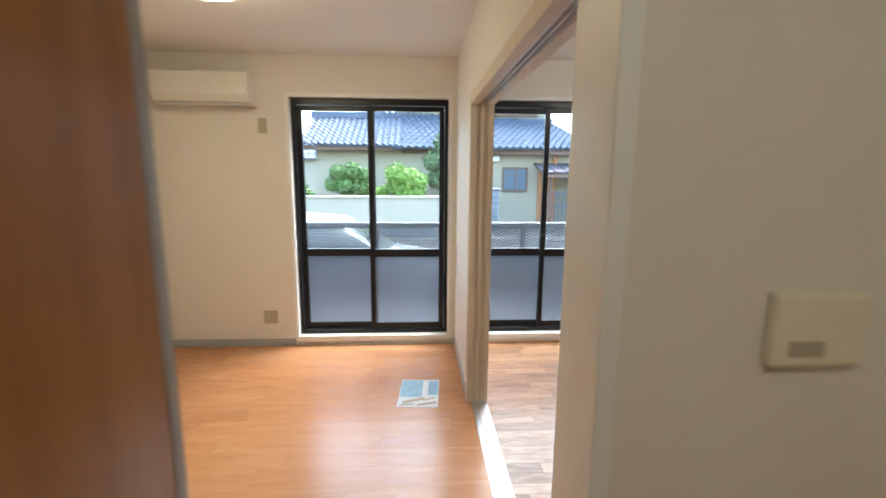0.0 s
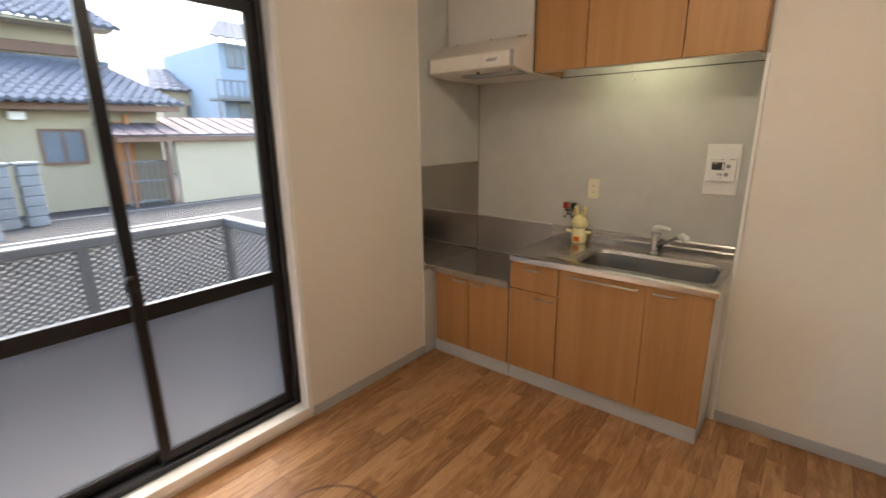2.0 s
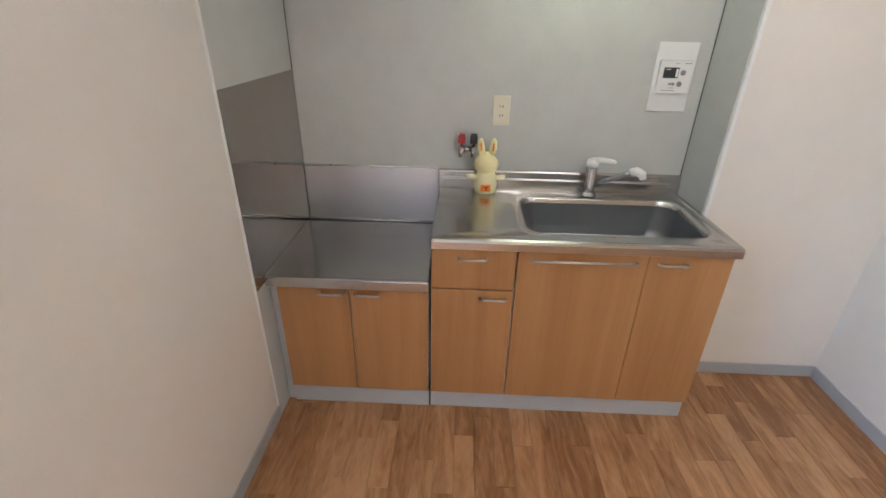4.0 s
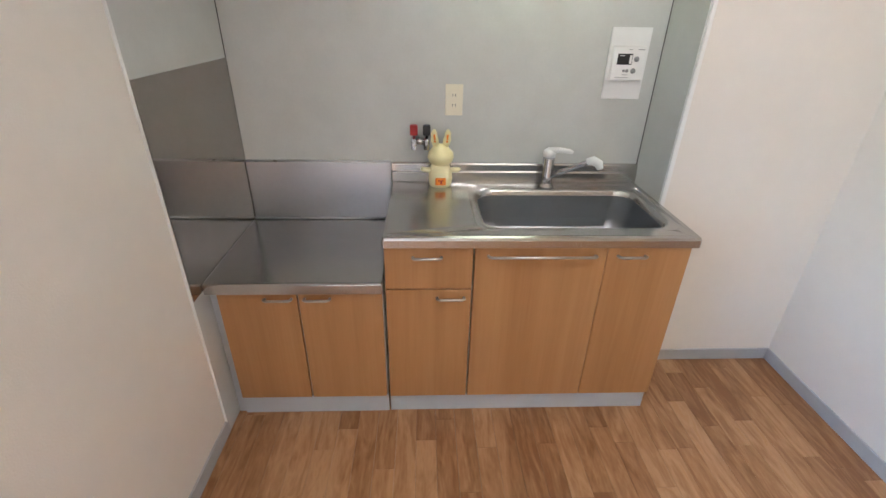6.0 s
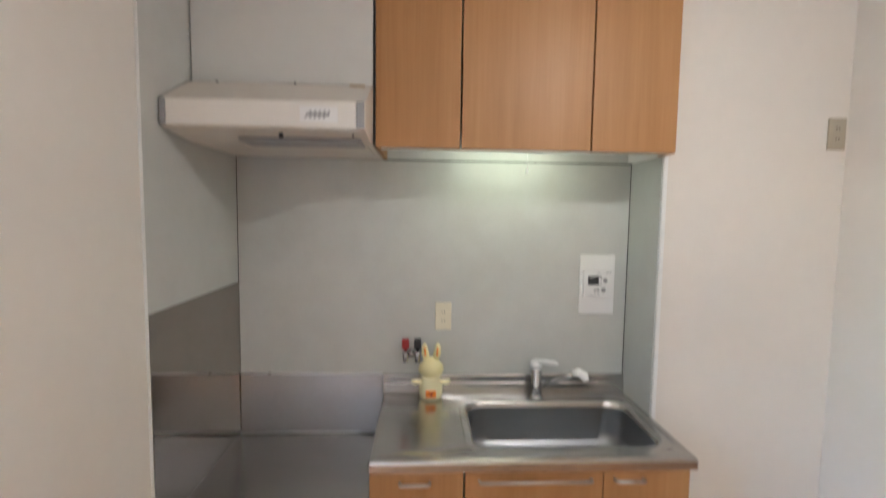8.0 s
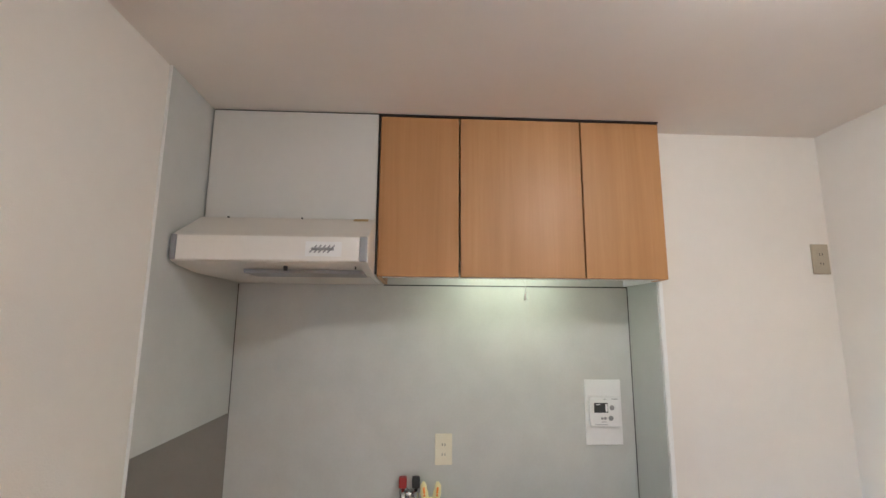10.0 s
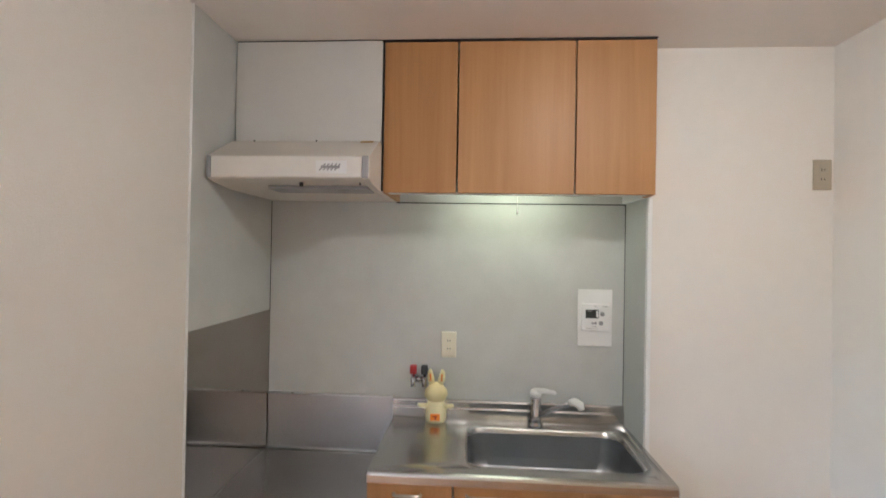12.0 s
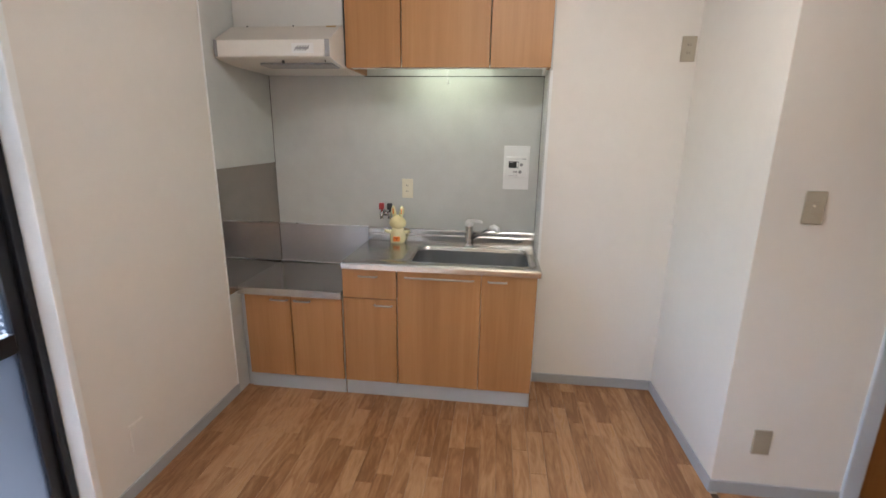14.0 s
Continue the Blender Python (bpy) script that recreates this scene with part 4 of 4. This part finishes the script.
# garden wall and gate posts
wall = thing("garden_wall", (-6, 15, G), "cream rendered garden wall along the street", "wall")
boxes("wall", CREAM_WALL, [(-16, 1.9, 15.0, 15.18, G, 0.62)], wall, 0.01, 1)
boxes("plinth", CONCRETE, [(-16, 1.92, 14.80, 14.998, G, G + 0.32)], wall, 0.01, 1)
boxes("coping", CREAM_WALL, [(-16.02, 1.93, 14.96, 15.22, 0.62, 0.70)], wall, 0.01, 1)
into(wall)
for x in (2.02, 2.55):
    p = thing("gate_post", (x, 16.2, G), "dark stacked-stone gate post", "post", "gate posts")
    for k in range(6):
        boxes("stone", STONE, [(x + 0.01 * (k % 2), x + 0.40 - 0.012 * ((k + 1) % 2), 16.2, 16.6, G + 0.24 * k + 0.004, G + 0.24 * k + 0.24)], p, 0.02, 1)
    boxes("cap", STONE, [(x - 0.03, x + 0.43, 16.17, 16.63, G + 1.446, G + 1.52)], p, 0.02, 1)
    into(p)


def tiled_slope(name, parent, eave_a, eave_b, ridge_a, ridge_b, columns, rows_n):
    """A roof slope with raised rounded tile columns and stepped courses, between an eave line and a ridge line."""
    ea, eb, ra, rb = map(Vector, (eave_a, eave_b, ridge_a, ridge_b))
    n = (eb - ea).cross(ra - ea).normalized()
    if n.z < 0:
        n = -n
    bm = bmesh.new()
    per = 4
    grid = []
    for j in range(rows_n * 2 + 1):
        v = ((j + 1) // 2) / rows_n
        lift = 0.035 if j % 2 == 0 else 0.0
        line = []
        for i in range(columns * per + 1):
            u = i / (columns * per)
            p = (ea.lerp(eb, u)).lerp(ra.lerp(rb, u), v)
            line.append(bm.verts.new(p + n * (lift + 0.05 * math.sin(2 * math.pi * (i % per) / per))))
        grid.append(line)
    for r, s in zip(grid, grid[1:]):
        for k in range(len(r) - 1):
            bm.faces.new((r[k], r[k + 1], s[k + 1], s[k]))
    ob = finish(name, bm, TILE_DARK, parent)
    me = ob.data
    bm = bmesh.new()
    bm.from_mesh(me)
    ext = bmesh.ops.extrude_face_region(bm, geom=list(bm.faces))
    for v in [g for g in ext["geom"] if isinstance(g, bmesh.types.BMVert)]:
        v.co -= n * 0.10
    bmesh.ops.recalc_face_normals(bm, faces=bm.faces)
    bm.to_mesh(me)
    bm.free()
    return ob


def house_window(parent, x0, x1, y, z0, z1, frame_mat=BROWN_WOOD):
    w = boxes("window", WINDOW_DARK, [(x0, x1, y - 0.02, y + 0.02, z0, z1)], parent)
    f = 0.07
    boxes("frame", frame_mat, [(x0 - f, x0, y - 0.06, y + 0.02, z0 - f, z1 + f), (x1, x1 + f, y - 0.06, y + 0.02, z0 - f, z1 + f), (x0, x1, y - 0.06, y + 0.02, z1, z1 + f), (x0, x1, y - 0.08, y + 0.02, z0 - f, z0), ((x0 + x1) / 2 - 0.03, (x0 + x1) / 2 + 0.03, y - 0.05, y - 0.02, z0, z1)], w)
    return w


# house across the street: low wings in front, upper storey behind
house = thing("tiled_house", (1, 19, G), "cream two-storey house with grey-blue tiled roofs", "house")
boxes("wall", HOUSE_WALL, [(-3.9, 0.6, 18.2, 24, G, 2.55), (0.6, 6.5, 18.6, 24, G, 2.55), (-0.9, 6.0, 21.2, 25, 2.55, 5.0)], house)
tiled_slope("roof", house, (-4.4, 17.5, 2.50), (-0.6, 17.5, 2.45), (-4.4, 20.3, 3.72), (-0.6, 20.3, 3.72), 16, 9)
tiled_slope("roof", house, (-0.9, 17.5, 2.40), (7.15, 18.0, 2.45), (-2.1, 21.2, 4.15), (6.1, 21.2, 3.75), 30, 11)
tiled_slope("roof", house, (-2.0, 20.3, 5.05), (6.5, 20.3, 4.85), (-1.2, 23, 6.3), (5.6, 23, 6.3), 30, 8)
boxes("gable_trim", BROWN_WOOD, [(-4.35, -0.6, 17.62, 17.72, 2.28, 2.44), (-0.6, 7.0, 18.05, 18.15, 2.18, 2.36)], house)
boxes("soffit", CREAM_WALL, [(-4.3, -0.6, 17.7, 18.3, 2.30, 2.36), (-0.6, 6.9, 18.1, 18.7, 2.20, 2.26), (-1.6, 6.3, 20.4, 21.3, 4.76, 4.84)], house)
boxes("ridge", TILE_DARK, [(-4.5, -1.8, 20.2, 20.45, 3.70, 3.98), (-2.2, 6.2, 21.05, 21.2, 3.72, 3.90)], house, 0.03, 1)
boxes("balcony_band", BROWN_WOOD, [(3.3, 5.5, 21.08, 21.2, 3.98, 4.30)], house)
house_window(house, 3.55, 4.45, 18.6, 0.78, 1.62)
boxes("porch", ORANGE_WOOD, [(5.55, 5.65, 18.4, 18.6, G, 2.1), (4.95, 5.5, 18.56, 18.6, G, 1.9)], house)
boxes("wall_lamp_box", WHITE_PLASTIC, [(2.95, 3.30, 18.4, 18.6, 1.92, 2.14)], house, 0.02, 1)
into(house)

# car port with a low roof and a cream wall
port = thing("car_port", (8, 18, G), "low car port with grey roof behind a cream wall", "carport")
boxes("wall", CREAM_WALL, [(6.45, 20, 17.4, 17.56, G, 1.36)], port)
bm = bmesh.new()
add_box(bm, 4.75, 20, 0.0, 2.3, 0.0, 0.05, turn=Matrix.Translation((0, 17.2, 1.46)) @ pose(0, 0, 0, 14, 0, 0))
for k in range(34):
    add_box(bm, 4.78 + 0.45 * k, 4.82 + 0.45 * k, 0.0, 2.3, 0.05, 0.08, turn=Matrix.Translation((0, 17.2, 1.46)) @ pose(0, 0, 0, 14, 0, 0))
finish("roof", bm, PORT_ROOF, port)
for x in (5.15, 6.2):
    boxes("post", BROWN_WOOD, [(x, x + 0.1, 17.5, 17.6, G, 1.55)], port)
boxes("fascia", BROWN_WOOD, [(4.9, 20, 17.22, 17.28, 1.30, 1.44)], port)
into(port)
gate = thing("street_gate", (5.7, 18.2, G), "dark metal folding gate under the porch", "gate")
boxes("bars", STONE, [(5.15 + 0.16 * k, 5.19 + 0.16 * k, 17.9, 17.94, G, 0.72) for k in range(8)] + [(5.12, 6.42, 17.88, 17.96, z, z + 0.05) for z in (G + 0.08, 0.1, 0.68)], gate)
into(gate)

far = thing("far_house", (13, 31, G), "cream house with a grey gable roof farther along", "house")
boxes("wall", CREAM_WALL, [(10.9, 16.5, 30, 36, G, 3.9)], far)
tiled_slope("roof", far, (10.2, 29.6, 3.85), (17, 29.6, 3.85), (11.2, 32.5, 5.2), (17, 32.5, 5.2), 14, 6)
house_window(far, 12.2, 13.4, 30, 2.0, 3.0)
into(far)
blue = thing("blue_house", (16, 27, G), "pale blue two-storey house with an upper balcony", "house")
boxes("wall", BLUE_WALL, [(12.4, 20, 26, 33, G, 5.95)], blue)
tiled_slope("roof", blue, (11.7, 25.4, 6.1), (21, 25.4, 6.1), (13.5, 28, 7.4), (19, 28, 7.4), 18, 6)
house_window(blue, 12.85, 13.6, 26, 4.85, 5.75, STONE)
house_window(blue, 13.2, 14.2, 26, 2.2, 3.2, STONE)
boxes("balcony", STONE, [(11.6, 16, 24.9, 25.0, 3.25, 3.32), (11.6, 16, 24.9, 25.0, 4.0, 4.06)] + [(11.6 + 0.35 * k, 11.65 + 0.35 * k, 24.9, 25.0, 3.3, 4.0) for k in range(13)] + [(11.6, 16, 25.0, 26, 3.1, 3.22), (11.6, 11.7, 24.95, 25.05, G, 3.1)], blue)
into(blue)
left = thing("distant_house", (-9, 40, G), "pale distant house with a grey roof", "house")
boxes("wall", CREAM_WALL, [(-15, -8.6, 40, 46, G, 2.6)], left)
tiled_slope("roof", left, (-16, 39.4, 2.5), (-8, 39.4, 2.5), (-15, 43, 4.4), (-9, 43, 4.4), 14, 5)
into(left)


# ---- shrubs ----
def leaf_cloud(name, mat, clumps, count, size, parent, seed):
    """Small bent leaves scattered over the shells of several uneven clumps."""
    rnd = random.Random(seed)
    verts, faces = [], []
    total = sum(r ** 2 for *_, r in clumps)
    for cx, cy, cz, r in clumps:
        for _ in range(int(count * r * r / total)):
            d = Vector((rnd.gauss(0, 1), rnd.gauss(0, 1), rnd.gauss(0, 0.8))).normalized()
            p = Vector((cx, cy, cz)) + d * r * (rnd.uniform(0.72, 1.06) + 0.16 * noise.noise(d * 3 + Vector((cx, cy, cz))))
            a = Vector((rnd.gauss(0, 1), rnd.gauss(0, 1), rnd.gauss(0, 1))).normalized()
            b = a.cross(d + Vector((0.01, 0, 0.02))).normalized()
            s = size * rnd.uniform(0.6, 1.3)
            k = len(verts)
            verts += [p - a * s, p + b * s * 0.5 + d * s * 0.2, p + a * s, p - b * s * 0.5 + d * s * 0.2]
            faces += [(k, k + 1, k + 2), (k, k + 2, k + 3)]
    me = bpy.data.meshes.new(name)
    me.from_pydata(verts, [], faces)
    me.materials.append(mat)
    ob = new(name, me)
    ob.parent = parent
    return tagged(ob, kind="stuff")


def shrub(label, x, y, top, clumps, mat, seed, count=2600, size=0.07):
    e = thing("shrub", (x, y, G), label, "shrub", "garden shrubs")
    bm = bmesh.new()
    low = min(c[2] for c in clumps)
    add_tube(bm, [(x, y, G), (x + 0.03, y, (G + low) / 2), (x, y, low + 0.1)], [0.09, 0.06, 0.04], 8)
    for cx, cy, cz, r in clumps:
        add_tube(bm, [(x, y, low), ((x + cx) / 2, (y + cy) / 2, (low + cz) / 2 + 0.05), (cx, cy, cz)], [0.04, 0.03, 0.012], 6)
    finish("stem", bm, BARK, e, True)
    leaf_cloud("leaves", mat, clumps, count, size, e, seed)
    into(e)


def clumps_round(x, y, z, r, n, seed, spread=0.8):
    rnd = random.Random(seed)
    return [(x + rnd.uniform(-spread, spread) * r, y + rnd.uniform(-0.3, 0.3) * r, z + rnd.uniform(-spread, spread) * r * 0.75, r * rnd.uniform(0.4, 0.62)) for _ in range(n)]


shrub("rounded light green garden shrub", -0.45, 15.9, 1.6, clumps_round(-0.45, 15.9, 1.02, 0.72, 12, 3), LEAF_LIGHT, 3, 5200, 0.06)
shrub("clipped green shrub in rounded tufts", -2.3, 15.9, 1.6, [(-2.7, 15.9, 1.45, 0.27), (-2.2, 15.9, 1.5, 0.30), (-1.75, 15.9, 1.35, 0.26), (-2.45, 15.9, 1.0, 0.34), (-1.95, 15.9, 0.92, 0.33), (-2.9, 15.9, 1.05, 0.25), (-1.6, 15.9, 0.85, 0.25)], LEAF, 5, 4200, 0.055)
shrub("low leafy green hedge shrub", -4.1, 15.9, 1.2, clumps_round(-4.1, 15.9, 0.85, 0.62, 9, 8), LEAF, 8, 3600, 0.06)
shrub("low yellow-green flowering shrub", -1.25, 15.75, 1.0, clumps_round(-1.25, 15.75, 0.75, 0.36, 6, 9), LEAF_LIGHT, 9, 1800, 0.05)
shrub("low leafy green hedge shrub", -5.6, 15.9, 1.2, clumps_round(-5.6, 15.9, 0.9, 0.6, 8, 18), LEAF, 18, 3000, 0.06)
shrub("cloud-pruned dark green garden pine", 0.85, 16.3, 2.6, [(1.0, 16.3, 2.45, 0.42), (0.62, 16.3, 1.85, 0.38), (1.15, 16.3, 1.65, 0.40), (0.70, 16.3, 1.22, 0.34), (1.2, 16.3, 0.98, 0.36), (1.55, 16.3, 1.35, 0.33)], PINE, 12, 5200, 0.055)
shrub("small round yellow-green shrub by the gate", 1.95, 17.3, 1.1, clumps_round(1.95, 17.3, 0.95, 0.42, 7, 21), LEAF_LIGHT, 21, 2200, 0.055)


# ---- floors, board by board ----
def plank_mesh(name, mat, width):
    """A board one metre long and width wide, its top at 0, with small chamfers; stretched along x to its length."""
    c, w = 0.0004, width / 2
    me = bpy.data.meshes.new(name)
    top = [(0.0015, -w + c, 0), (0.9985, -w + c, 0), (0.9985, w - c, 0), (0.0015, w - c, 0)]
    low = [(0, -w, -c), (1, -w, -c), (1, w, -c), (0, w, -c)]
    base = [(0, -w, -0.012), (1, -w, -0.012), (1, w, -0.012), (0, w, -0.012)]
    me.from_pydata(top + low + base, [], [(0, 1, 2, 3)] + [(4 + k, 4 + (k + 1) % 4, (k + 1) % 4, k) for k in range(4)] + [(8 + k, 8 + (k + 1) % 4, 4 + (k + 1) % 4, 4 + k) for k in range(4)])
    me.materials.append(mat)
    return me


def lay(parent, mesh, x0, x1, y0, y1, width, lengths, gap, joined=None):
    rnd = random.Random(11)
    n = round((y1 - y0) / width)
    for r in range(n):
        y = y0 + (r + 0.5) * width
        x = x0 - rnd.uniform(0, lengths[-1] * 0.8)
        while x < x1:
            xe = x + rnd.choice(lengths)
            a, b = max(x, x0), min(xe, x1)
            if b - a > 0.02:
                if joined is not None:
                    joined.append((a, b - gap, y - width / 2 + gap / 2, y + width / 2 - gap / 2, -0.012, 0.0))
                else:
                    ob = new("plank", mesh)
                    ob.location, ob.scale = (a, y, 0), (b - a - gap, 1, 1)
                    ob.parent = parent
            x = xe


floor_k = structure(new("floor_kitchen"), "glossy oak parquet strips in mixed browns")
floor_k.empty_display_size = 0.1
lay(floor_k, plank_mesh("plank", OAK, 0.0752), 0.487, XF, YF, YN, 0.0760, [0.30, 0.42, 0.55, 0.70], 0.0005)
joined = []
lay(None, None, 0.487, XD, -0.15, YF, 0.0760, [0.30, 0.42, 0.55, 0.70], 0.0005, joined)
rest = boxes("strips", OAK, joined, floor_k)
tagged(rest, kind="stuff")
floor_l = structure(new("floor_living"), "glossy orange-brown laminate floor boards")
floor_l.empty_display_size = 0.1
lay(floor_l, plank_mesh("plank", LIVING_OAK, 0.1516), XW, 0.384, -0.03, YN, 0.152, [0.60, 0.91, 1.21], 0.0003)
floor_h = structure(boxes("floor_hall", LIVING_OAK, [(-1.1, 1.2, -1.6, -0.04, -0.012, 0.0)]), "orange-brown laminate hall floor")
